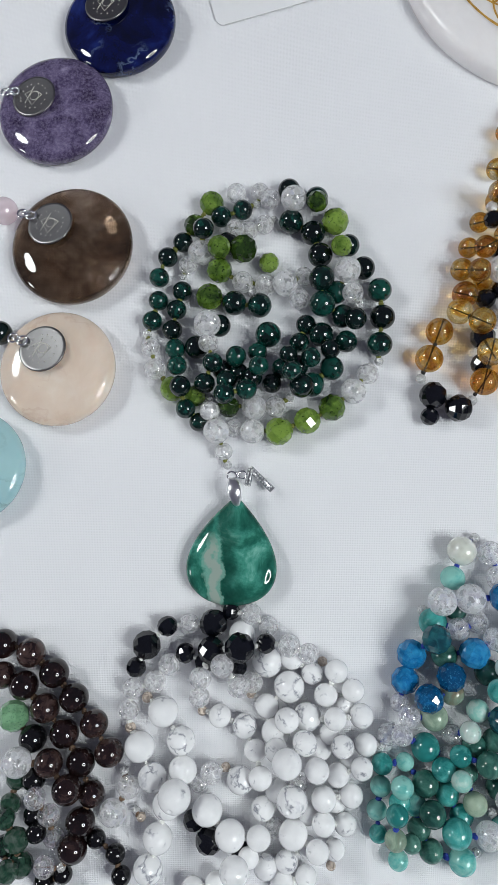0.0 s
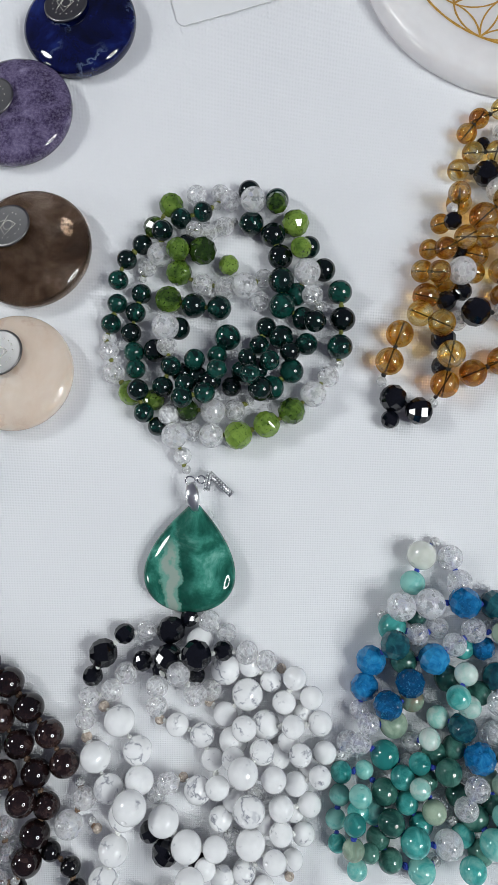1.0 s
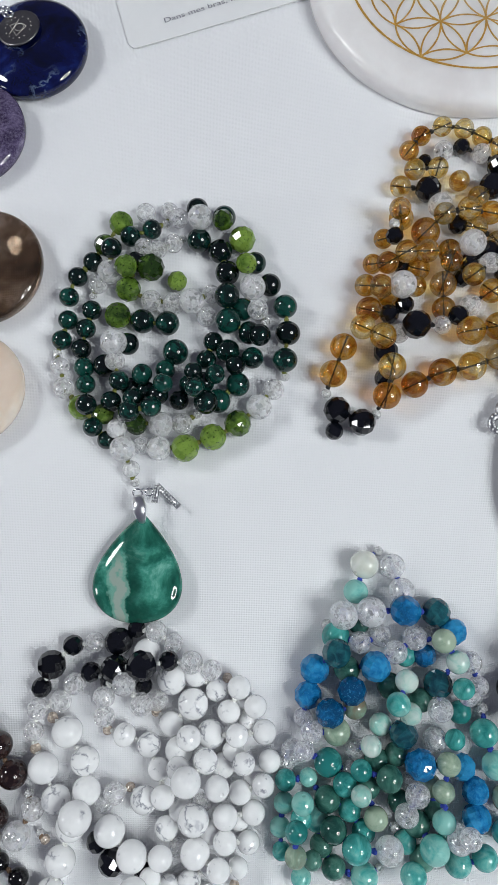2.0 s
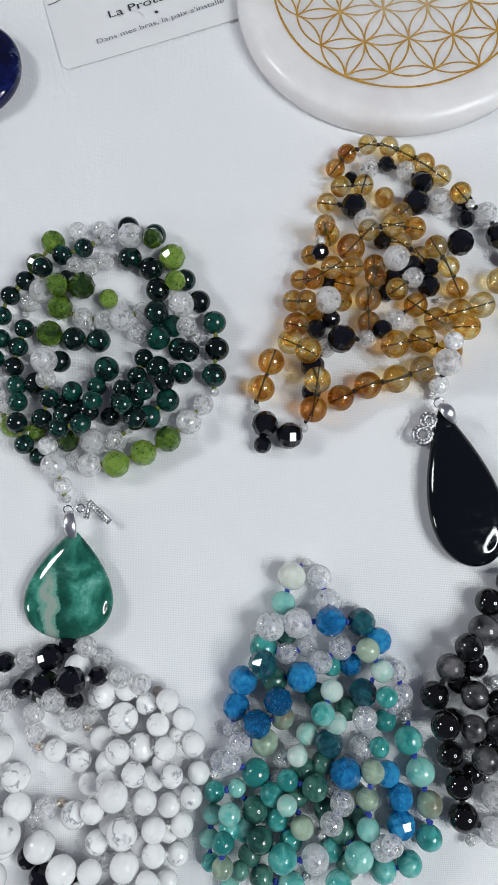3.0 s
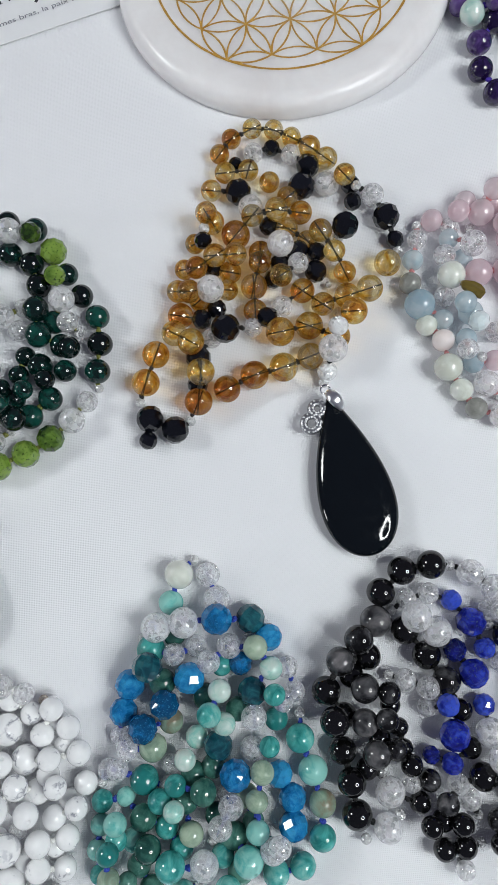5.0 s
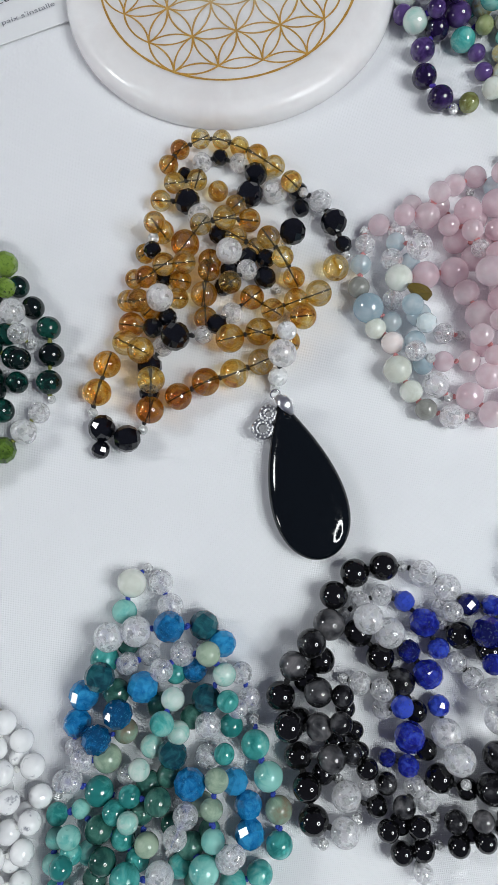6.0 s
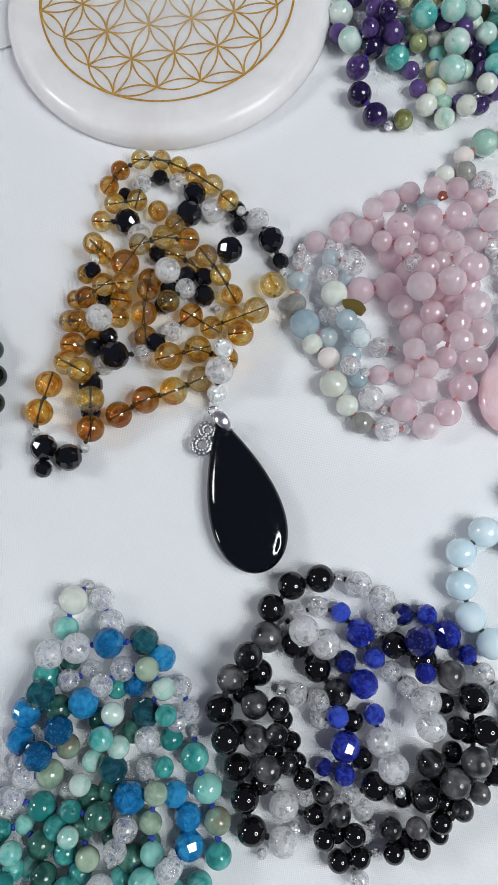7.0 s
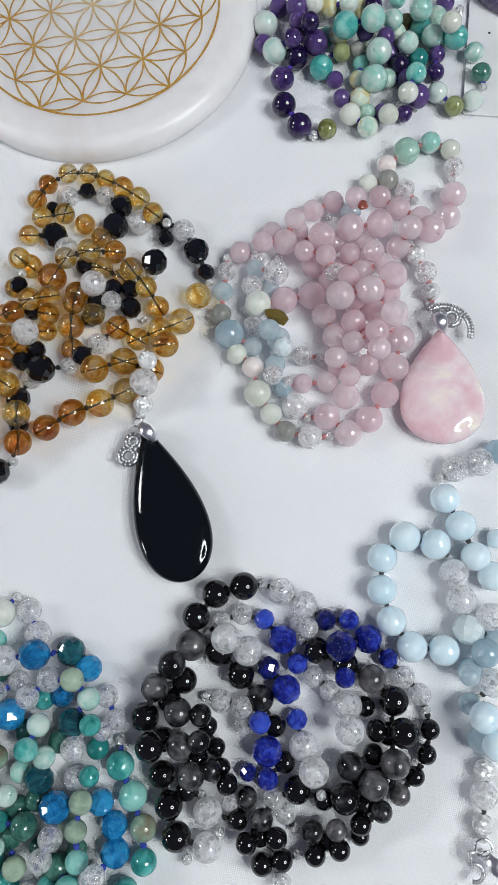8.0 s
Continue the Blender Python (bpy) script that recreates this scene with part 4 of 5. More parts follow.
green = necklace("dark green agate, jade and crackle quartz necklace, coiled", "olive", [
    ("jgggggggg", [(35.9, 178.9, 4.1, 8), (39.2, 173.7, 4.7, 6.9), (46.1, 176.5, 3.3, 6.6), (33.8, 168.1, 8, 6.8), (26.4, 165.9, 3.3, 6.6), (21.4, 160.9, 3.3, 6.6), (18.7, 153.9, 3.3, 6.6), (18.6, 145.9, 3.3, 6.5), (16.7, 139.1, 3.3, 6.5)]),
    ("jccscCggjjjg", [(30.5, 171.5, 3.7, 7.3), (44.1, 182.5, 3.3, 6.6), (51.8, 182.9, 2.9, 5.9), (50.7, 179, 2, 2.9), (55.4, 179, 4.8, 6.5), (63, 177.1, 8.1, 8.2), (61.5, 182.6, 3.7, 7.3), (70.4, 179, 3.8, 7.6), (70.5, 175, 9.2, 6.7), (76.2, 170.4, 4.3, 8.6), (77.7, 159.7, 8.8, 6.6), (80.2, 162.2, 3.6, 7.1)]),
    ("gggcccs", [(62, 171.1, 4, 7.9), (68.9, 166.8, 4, 7.9), (71.1, 159.1, 4, 7.9), (53.3, 171, 3.1, 6.2), (48, 169.3, 3.1, 6.2), (43.8, 169, 5.6, 5.8), (56.3, 173.1, 2, 2.6)]),
    ("Cggcsggg", [(79.4, 151.8, 8.2, 8.3), (84.7, 154.2, 3.7, 7.4), (89.4, 146.5, 3.9, 7.7), (80.8, 144.5, 7.3, 6.6), (82.8, 142.8, 2, 3.2), (71.3, 149.3, 8.3, 8), (71.3, 141.6, 6.5, 8.1), (75.8, 146.3, 3.8, 7.4)]),
    ("Ccsggjjgjjj", [(32.5, 161.7, 4.2, 8.4), (28.1, 157.9, 3.1, 6.2), (26.3, 154.6, 2, 2.6), (26.4, 148.9, 3.3, 6.5), (24.6, 142.6, 3.3, 6.5), (39.1, 160.9, 9.2, 7.4), (46.6, 160.8, 7.3, 8.9), (41.2, 164.5, 3.8, 7.6), (38.6, 155.2, 4.2, 8.3), (54.5, 157.5, 3.3, 6.5), (35.4, 146, 4.4, 8.6)]),
    ("ccCccsgg", [(46.1, 151.1, 3.5, 6.9), (53.5, 149.6, 3.6, 7.2), (59.8, 148.8, 6.6, 8.1), (65.7, 152.4, 3.1, 6.1), (64.1, 144.7, 3.4, 6.8), (48.9, 148.2, 2, 2.9), (43.4, 143.9, 4, 7.9), (51.5, 142.8, 4, 7.9)]),
    ("sccjggggggj", [(14.9, 135, 2, 2.9), (16.3, 130.2, 3.1, 6.1), (18.1, 122.8, 3.6, 7.1), (23.7, 116.1, 3.9, 7.8), (23.3, 135.8, 3.3, 6.5), (24.3, 129.5, 3.2, 6.5), (24.9, 123.9, 3.2, 6.4), (27.2, 115.4, 9.4, 6.6), (28.4, 109.1, 5.9, 6.3), (32.1, 105.4, 3, 6), (31, 113.8, 3.4, 6.7)]),
    ("Cggcggggggggggg", [(35.5, 135.2, 9.7, 8.4), (38.6, 136.6, 3.6, 7.2), (31.3, 129.6, 3.8, 7.5), (35.7, 129.4, 8.3, 6.3), (37.2, 122.9, 8.6, 6.3), (44.4, 124.6, 8.8, 6.6), (54.1, 132.9, 4.1, 8.2), (50.6, 127.5, 3.2, 6.4), (51.6, 120.4, 11.9, 6.1), (60.6, 124.3, 9.9, 5.8), (61.6, 118, 14, 6), (55, 117.2, 3.2, 6.3), (47.7, 113.6, 10.6, 6.5), (41, 112.2, 11.2, 6.5), (34.5, 116.6, 7.6, 6.6)]),
    ("ggggggggggggg", [(64.4, 114.4, 9.9, 7.5), (67.5, 116.3, 3.9, 7.7), (67.3, 123.2, 9.8, 6.1), (66.1, 136.1, 3.2, 6.4), (63.8, 130.2, 3.2, 6.4), (70.8, 132.4, 3.9, 7.7), (73.4, 126.4, 7.7, 6.2), (78.5, 130, 3.5, 7), (73.7, 121.4, 3.9, 7.7), (81.3, 135.7, 8.3, 6.9), (77.7, 138.3, 3.7, 7.4), (89.9, 137.4, 4.1, 8), (88.7, 128.6, 4, 8)]),
    ("scCjjjCcCksCcsj", [(88.5, 123.7, 2, 2.8), (84.9, 119.4, 3.3, 6.6), (80.2, 113.8, 4, 8), (73.5, 108.7, 4.2, 8.3), (65.8, 104.7, 4.2, 8.3), (57.1, 101.6, 4.4, 8.6), (49, 101.7, 4.8, 7.6), (43.2, 103.3, 3, 6), (38, 101.7, 6.2, 8), (35.9, 108.2, 5.9, 6.3), (34.9, 113.4, 2, 3.2), (49.5, 109.4, 4.1, 8), (56, 109.7, 3.3, 6.7), (60.7, 112.7, 2, 2.8), (41.5, 110.1, 3.5, 7)]),
    ("ggggggks", [(39.7, 122, 3.4, 6.8), (44.7, 120.3, 4.6, 6.7), (49.1, 118.3, 7, 6.6), (58.4, 122, 3.4, 6.7), (63.4, 122, 5.5, 6.6), (41.5, 117.2, 7.9, 6.6), (39.9, 95.9, 2.8, 5.6), (41, 91.8, 2, 2.8)]),
])
garnet = necklace("dark garnet necklace with green stones and crackle quartz", "brown", [
    ("rrrrrrrrrrrrrrrr", [(-26.1, 38.6, 4.5, 8.8), (-17.4, 36, 4.5, 8.8), (-10.1, 30.3, 4.4, 8.8), (-3.8, 23.3, 4.4, 8.7), (2.4, 16.2, 4.2, 8.3), (7.1, 8.4, 4.3, 8.5), (-26, 29.5, 4.1, 8.1), (-18.9, 26.8, 5, 8.7), (-12.4, 20.4, 4.4, 8.6), (-6.3, 13.4, 4.3, 8.5), (-1.1, 5.7, 4.3, 8.4), (-9.8, 5.8, 6.7, 8.3), (-3.9, -1, 7.4, 8.5), (2.2, -2.8, 3.9, 7.7), (-0.6, -10.2, 4.3, 8.5), (-2.4, -17.1, 4.9, 8.4)]),
    ("beCiddiiisbbbb", [(-15.7, 11.9, 4.2, 8.2), (-21.7, 18.1, 4.5, 8.9), (-18.3, 6.3, 8.6, 8.6), (-12.5, -3.1, 8.7, 6.3), (-21.9, -6.2, 3.1, 6.2), (-21.6, -8.9, 7.3, 6), (-9.5, -8.3, 5.3, 6.4), (-8.4, -14.9, 3.1, 6.1), (-10.1, -21.7, 5.6, 6.2), (-5.6, -22, 4.4, 2.7), (3.7, -15, 2.7, 5.5), (9.4, -18.7, 2.9, 5.7), (11.2, -24.4, 2.9, 5.7), (-5.5, -24.4, 2.7, 5.4)]),
    ("ddbddbCcsnsbdb", [(-18.2, -14.6, 6.7, 7.2), (-17.7, -22, 3.6, 7.2), (-12.5, -12.7, 6.5, 5.7), (-19.4, -22, 9, 6.4), (-22.7, -17.5, 3.4, 6.7), (-10.8, -26.7, 3, 6), (8.7, -7.7, 4, 8), (12.9, -1, 3.3, 6.5), (11.1, 2.9, 2, 2.8), (16.4, -9.2, 2, 2.8), (14.9, -7.5, 2, 2.5), (-14.7, -9.1, 3.1, 6.1), (-19.8, 1.2, 3.5, 6.9), (-14.5, 1.1, 5, 6.8)]),
])
howlite = necklace("white howlite necklace with black onyx and crackle quartz", "white", [
    ("OOOOOOOOOOO", [(37.2, 44.5, 4.1, 8.2), (17.4, 38.2, 4.3, 8.5), (45.5, 38.1, 10.7, 8.5), (37.1, 37.1, 7.1, 8), (42.2, 48, 2.7, 5.3), (23.3, 43.6, 3, 6), (14.1, 31.8, 2.9, 5.9), (28.7, 35.9, 3, 5.9), (52.8, 39.1, 8, 5.7), (34.5, 33.2, 2.9, 5.9), (44.3, 31.9, 2.6, 5.2)]),
    ("cccccccccccccc", [(29.8, 44.3, 3, 6), (48.4, 47.1, 4.9, 6.2), (53.2, 43.6, 3, 5.9), (59.4, 38.6, 8.8, 6.6), (64.8, 36.2, 6.7, 6), (24.1, 32.7, 3.3, 6.5), (20, 27.9, 3.3, 6.5), (13.2, 25.9, 3.1, 6.1), (12.2, 19.8, 2.9, 5.8), (33.9, 29.4, 7.1, 6.3), (33, 23.6, 3.1, 6.1), (40.6, 33.2, 11.2, 6.6), (44.8, 27.4, 7.6, 6.6), (48.5, 27.8, 3.1, 6.1)]),
    ("nnnnn", [(68.8, 33.6, 2, 2.9), (48, 24.6, 2, 2.9), (33.8, 19.7, 2, 2.9), (17.4, 23.3, 2, 3.2), (12.6, 14.9, 2, 3.2)]),
    ("wvwvwwwvwvwwwwwvwv", [(45.6, 41.4, 4, 7.8), (52.9, 33.7, 4.4, 8.7), (59.9, 34.9, 3.6, 7.1), (65.8, 30.4, 3.2, 6.4), (72.6, 31.5, 7, 6.6), (69.5, 24.9, 5.7, 6.6), (77.1, 26.3, 6.6, 6.5), (59.1, 26.9, 4.5, 8.9), (52.7, 21.5, 3.5, 7), (64.1, 18.7, 4.1, 8.1), (71.9, 18.9, 8.1, 6.4), (79.3, 19.3, 5.2, 6.8), (58.5, 18.5, 8.7, 7), (55.1, 14.5, 4.1, 8.1), (39.1, 18.6, 3.4, 6.7), (46.2, 15.9, 3.5, 6.9), (22.7, 19.8, 4.5, 8.9), (28, 11.8, 4.1, 8.2)]),
    ("wvwwwwccnvwww", [(16, 10.1, 4.4, 8.8), (19.9, 1.8, 4.2, 8.4), (28.6, 4, 4.1, 8.1), (27.5, -1.3, 10.8, 9.2), (24.4, -5.1, 4.3, 8.6), (36, -5.7, 6.6, 8.7), (36.8, 3.4, 4.6, 6.2), (33.1, 0.2, 2.6, 5.3), (40.6, 4.4, 2, 2.8), (45, 1.5, 3.9, 7.7), (49.2, 9.4, 3.3, 6.5), (50.8, 2.8, 6.7, 6.7), (58.5, 8.4, 14.2, 8.2)]),
    ("vwvwwwwvvwwwwwww", [(63.4, 12.9, 10.5, 6.9), (67.3, 10.3, 3.6, 7.1), (73.7, 11.8, 9, 6.3), (80.4, 11.3, 3.2, 6.5), (66.5, 6.2, 11.6, 6.8), (72.2, 3.8, 5.8, 6.6), (78.8, 6, 7.7, 6.3), (59.6, -2.5, 8.6, 8.6), (51.3, -5.9, 3.4, 6.7), (68.2, -2, 7.6, 7.1), (75.8, -1.3, 6, 6.6), (68, -8.4, 7.2, 6.5), (74, -9.5, 3.2, 6.3), (59.7, -11.4, 6.3, 8.3), (50.2, -12.5, 6.8, 6.8), (42.4, -11.9, 7.1, 8.6)]),
    ("wwOOOwvwvvwwncwwc", [(66.2, -15.1, 8.1, 6.4), (70.8, -16.1, 3, 5.9), (36.1, -14.4, 3.8, 7.5), (31.7, -9.5, 3.1, 6.1), (44.9, -16.4, 3, 6), (21.7, -14, 4.3, 8.4), (19.1, -22.1, 4.2, 8.3), (44, -19.2, 12, 8), (51.8, -20.8, 3.4, 6.8), (57.6, -19.3, 3.3, 6.5), (56.3, -24.6, 3.2, 6.5), (62.9, -23.1, 3.1, 6.2), (69.8, -20.5, 2, 2.7), (54.4, -11, 2.7, 5.4), (38.2, -25.4, 3.3, 6.5), (31.6, -26.9, 3.3, 6.5), (61.2, 0.4, 2.6, 5.2)]),
    ("wwwwwwwwwww", [(63.3, 8, 6.7, 6.7), (70.5, 14.4, 4.9, 6.2), (75.9, 7.3, 3.1, 6.1), (55.2, -1.1, 3.4, 6.7), (63.7, -6.8, 3.3, 6.6), (71.6, -3.8, 3, 6), (63.6, -15.6, 3, 5.9), (55.5, 10.5, 8.5, 6.7), (47.4, -17.5, 6.9, 5.9), (73.3, 27.8, 2.9, 5.7), (74.7, 21.6, 2.8, 5.7)]),
])
apatite = necklace("teal amazonite and blue apatite necklace with clear crackle beads", "blue", [
    ("hsccaCCsBDBsqccccam", [(109.8, 64.9, 4.3, 8.6), (114.2, 68.7, 2, 3), (117.9, 64.2, 3.7, 7.3), (120.1, 57.1, 3.8, 7.5), (106.9, 57.2, 3.6, 7.2), (102.9, 50.7, 7.9, 8.3), (110.7, 51.4, 8.3, 8.6), (98.1, 48.1, 2, 3), (120.1, 51.6, 8.8, 8.8), (129.2, 50.9, 4.2, 8.3), (133.8, 45.4, 3.8, 7.6), (127.8, 45.5, 2, 3.2), (130.1, 43.2, 8.9, 6.8), (122.7, 44, 5.9, 7), (116.8, 40.4, 7.9, 6.6), (113.1, 44.7, 3.2, 6.4), (107.2, 43, 5.9, 6.4), (100.5, 44.8, 4.1, 8.1), (107.3, 48.2, 3.3, 6.5)]),
    ("DBBBBmmBaBqpapDpaacc", [(100.3, 40.5, 10.2, 8.1), (94.1, 35.9, 4.2, 8.3), (91.9, 28.8, 4, 7.9), (104.1, 30.3, 8.3, 8), (111.1, 36.5, 6.7, 8.5), (103.2, 35.8, 3.9, 7.6), (115, 31, 3.8, 7.5), (125.3, 39.1, 3.4, 6.7), (119.9, 38.9, 3, 6.1), (97.8, 24.5, 8.3, 8), (104.9, 25.4, 3.5, 6.9), (119.3, 32.6, 8.1, 6.5), (116.3, 27, 11, 6.6), (119.8, 23.9, 7.2, 6.4), (128.1, 31.5, 5.3, 8.1), (133.8, 37.3, 7.2, 6.5), (134.2, 30.6, 10, 6), (133.9, 23.6, 3.2, 6.5), (138.1, 36.9, 3.2, 6.3), (139.6, 30.4, 3, 5.9)]),
    ("csc", [(136.3, 28.2, 5.7, 5.8), (140.4, 24.5, 2, 3.1), (128, 24.9, 7.2, 7)]),
    ("ccccsqpDpcaBmacm", [(90.3, 22.6, 2.7, 5.4), (92.6, 19.3, 4.9, 6.2), (86.9, 14.2, 3.1, 6.2), (90.2, 14.6, 6.9, 5.8), (84.7, 10.9, 2, 2.8), (99.5, 19, 3.9, 7.8), (111.8, 20.7, 3.3, 6.5), (117.7, 18.5, 6.4, 7.9), (108.6, 15.7, 7.3, 6), (104.3, 14.2, 2.8, 5.6), (96.7, 11, 4, 8), (121.7, 10.8, 7.1, 8.6), (115.6, 12.9, 3.4, 6.7), (105.6, 9.5, 7.3, 6), (102.9, 8.6, 2.8, 5.5), (113, 7.5, 8, 7.4)]),
    ("aamaapaqmaaqmamaaa", [(84.7, 6.3, 3.1, 6.1), (91.1, 6.8, 2.6, 5.2), (96.1, 1.7, 4.7, 7.5), (89.4, 1.7, 9.2, 6.2), (84.1, 0.4, 2.9, 5.8), (105.1, 3.7, 9.6, 5.8), (102.1, -1.2, 3.3, 6.6), (108.9, -2.8, 6.3, 6.5), (97.3, -5.3, 7.6, 7.3), (87.5, -4.8, 11, 6), (82.8, -5.7, 2.9, 5.7), (87, -11.4, 9.1, 6), (91.4, -12.9, 6.9, 5.2), (83, -11.9, 2.5, 5.1), (97, -15.7, 3.4, 6.7), (103.2, -9.5, 8.9, 8), (105.1, -17.9, 3.8, 7.5), (88.1, -18.4, 2.8, 5.6)]),
    ("Csscccmamaaqqac", [(111.9, -10.3, 7.6, 7.7), (109.3, -16.3, 2, 2.6), (114.1, -6.2, 2, 3), (116.9, -1.4, 8.7, 6.4), (120.1, 3.5, 8.6, 6.7), (118.8, 6.1, 3.9, 5.4), (120, -4.7, 3.7, 7.4), (123.6, -9.8, 8.6, 7.9), (120.9, -13.4, 3.5, 7), (117.7, -16.2, 8.1, 7), (126.6, -3.1, 8.4, 6.3), (127, 4.3, 8.2, 6.1), (129, 11.1, 8.1, 6.5), (131.5, 17, 6.2, 5.7), (126.6, 16.6, 3.4, 6.7)]),
    ("aaqaaaBBBCcm", [(139.9, 18.2, 4, 7.9), (142.5, 9.9, 4.1, 8), (144.2, 1.4, 3.7, 7.3), (143.3, -7, 3.6, 7.2), (137.4, -13.3, 3.5, 6.9), (130.2, -14.6, 3.6, 7.2), (133.3, 9.5, 3.6, 7.2), (136.3, 3.4, 3.7, 7.4), (135.9, -3.5, 4, 7.9), (130.2, -7.7, 8.9, 6.8), (132.2, -5.8, 13.3, 5.8), (125.3, -1.7, 3, 5.9)]),
    ("mmamqama", [(110.1, 11.4, 3.5, 7), (107.5, 4.4, 3.3, 6.6), (101, 5.8, 6.4, 6.6), (115.7, 0.7, 3.3, 6.6), (124, 4.8, 3.3, 6.6), (105.6, -6.8, 3.3, 6.5), (94, -10.1, 3.3, 6.5), (93, -3.8, 3.3, 6.6)]),
    ("aama", [(116.5, -9.4, 3.2, 6.4), (88.8, -3, 6, 5.9), (123.5, 27, 3.4, 6.8), (128.5, -8.7, 3.2, 6.4)]),
])
citrine = necklace("amber citrine and black onyx necklace with black stone drop", "black", [
    ("yyyyyyyyscKKsy", [(132.1, 199.4, 3.3, 6.5), (136.4, 204.6, 3.3, 6.5), (143.6, 207.6, 3.3, 6.5), (150.6, 206.2, 3.3, 6.5), (156.1, 202.8, 3.3, 6.5), (161.6, 198.4, 3.6, 7.2), (166.6, 193.5, 3.6, 7.2), (171, 183.8, 8.7, 6.9), (174.6, 181.5, 5.3, 3.2), (179.7, 178.5, 3.7, 7.4), (182.9, 170.3, 4.2, 8.4), (184.9, 162.8, 2.8, 5.6), (185.5, 159.5, 2, 2.8), (181.3, 154.4, 4.2, 8.3)]),
    ("cKcKKCKKK", [(143.2, 198.6, 3.3, 6.5), (149.3, 200, 2.7, 5.4), (155.3, 196.6, 3.3, 6.5), (160.3, 191.4, 3.8, 7.5), (157.5, 184, 4.3, 8.6), (165.7, 184, 4.1, 8.2), (173.3, 183.5, 3, 6.1), (173.3, 177.3, 2.9, 5.7), (169.2, 166.6, 8.2, 8.3)]),
    ("yyyyKKyysKyCyyyyyyy", [(133.4, 192.1, 3.8, 6.9), (141, 192.3, 3.5, 6.9), (147.4, 187.2, 3.4, 6.8), (128.4, 186.4, 3.5, 6.9), (137.1, 184.4, 4.2, 8.3), (137, 195.7, 2.4, 4.7), (126.6, 174.4, 10.8, 6.9), (127.8, 174.8, 4, 7.9), (125.3, 172.2, 5.6, 3.6), (124.7, 166.8, 7.7, 5.6), (121.8, 168.3, 3.2, 6.4), (140.5, 178.7, 4, 7.9), (152.6, 180.3, 4.9, 6.8), (140.8, 173.3, 8.1, 7), (148.6, 174.6, 7.9, 7.7), (156.3, 175, 3.8, 7.5), (161.5, 165.8, 7.9, 7.3), (165.2, 159.4, 6.2, 6.9), (167.9, 153.2, 3.5, 7)]),
    ("KyCyccKKKKyyyyyyyyyK", [(145.7, 171.9, 3.1, 6.1), (151.4, 170.2, 3.6, 7.1), (148.7, 162.9, 7.9, 8.3), (157.4, 165.4, 3.2, 6.4), (166.3, 165.6, 2.7, 5.3), (153.6, 156.3, 6.7, 6.6), (159.9, 160.6, 4.2, 6), (158.9, 154.4, 3.5, 7), (154.3, 161.8, 4.5, 6), (148, 158.7, 3, 6), (135, 169.1, 4.7, 9.2), (128.1, 160.8, 8.6, 7.3), (134.4, 160.6, 8.6, 7.3), (141.7, 157.3, 7.8, 6.9), (142.2, 162.6, 3.8, 7.4), (122, 157.9, 7.5, 7), (117.8, 159.8, 3.2, 6.4), (132.2, 157.1, 3.6, 7.1), (147.9, 152, 8.5, 7.2), (126.9, 159.1, 2.9, 5.7)]),
    ("yyCsyKKKcKcyyyysKKKs", [(119.3, 149.4, 9.4, 7.2), (115.2, 152.4, 3.6, 7.1), (125.9, 149.4, 9.6, 8.6), (118.4, 146.8, 2, 3.2), (115.6, 143.9, 4.1, 8.1), (122, 142.5, 3.2, 6.3), (127, 145.5, 3, 6), (129.4, 136.7, 8.2, 8.9), (137.7, 137.3, 5.1, 5.9), (142.4, 139.4, 7.1, 6.2), (147.3, 144, 3.4, 6.7), (113.4, 137.9, 5.3, 8), (118.8, 132.8, 10.2, 8.1), (107.1, 132, 4.2, 8.4), (103.5, 123.3, 4.4, 8.6), (101.1, 117.7, 2, 3.1), (104.1, 111.8, 4.2, 8.2), (111.5, 107.6, 4.1, 8.2), (103, 105.5, 2.8, 5.5), (116.1, 110.4, 2, 3.1)]),
    ("yyKKyyyyyyycyyyKyyyy", [(119.3, 115.3, 5.5, 8.5), (121, 123.3, 9.5, 8.4), (120.1, 129.8, 3.9, 7.7), (119.2, 121.5, 3.1, 6.2), (128.1, 118.8, 4.2, 8.3), (136.8, 122.3, 4.3, 8.6), (145.8, 123.8, 4.5, 8.9), (154.3, 126.5, 4.2, 8.2), (163, 131.9, 4.2, 8.3), (145.8, 134.3, 7, 8.9), (154.9, 136.3, 4.4, 8.6), (124.6, 135.9, 3.2, 6.3), (138.9, 143.2, 3.7, 7.4), (139.2, 151.1, 4.3, 8.4), (154.1, 148.2, 3.9, 7.7), (145.5, 153.5, 3, 6), (159.9, 143.2, 3.7, 7.3), (167.6, 145, 4, 8), (174.8, 146.6, 4.2, 8.3), (168.9, 138.8, 6.3, 8.2)]),
    ("yyskCkss", [(130.9, 151.3, 3.4, 6.7), (121.9, 148.7, 3.6, 7.1), (164.6, 140.8, 2, 3.1), (163.1, 132.9, 10.6, 6), (160.9, 126.6, 9.3, 8.7), (158.9, 121.6, 3.1, 6.2), (157.5, 118.4, 2, 3.1), (162.5, 150.2, 2, 2.1)]),
])
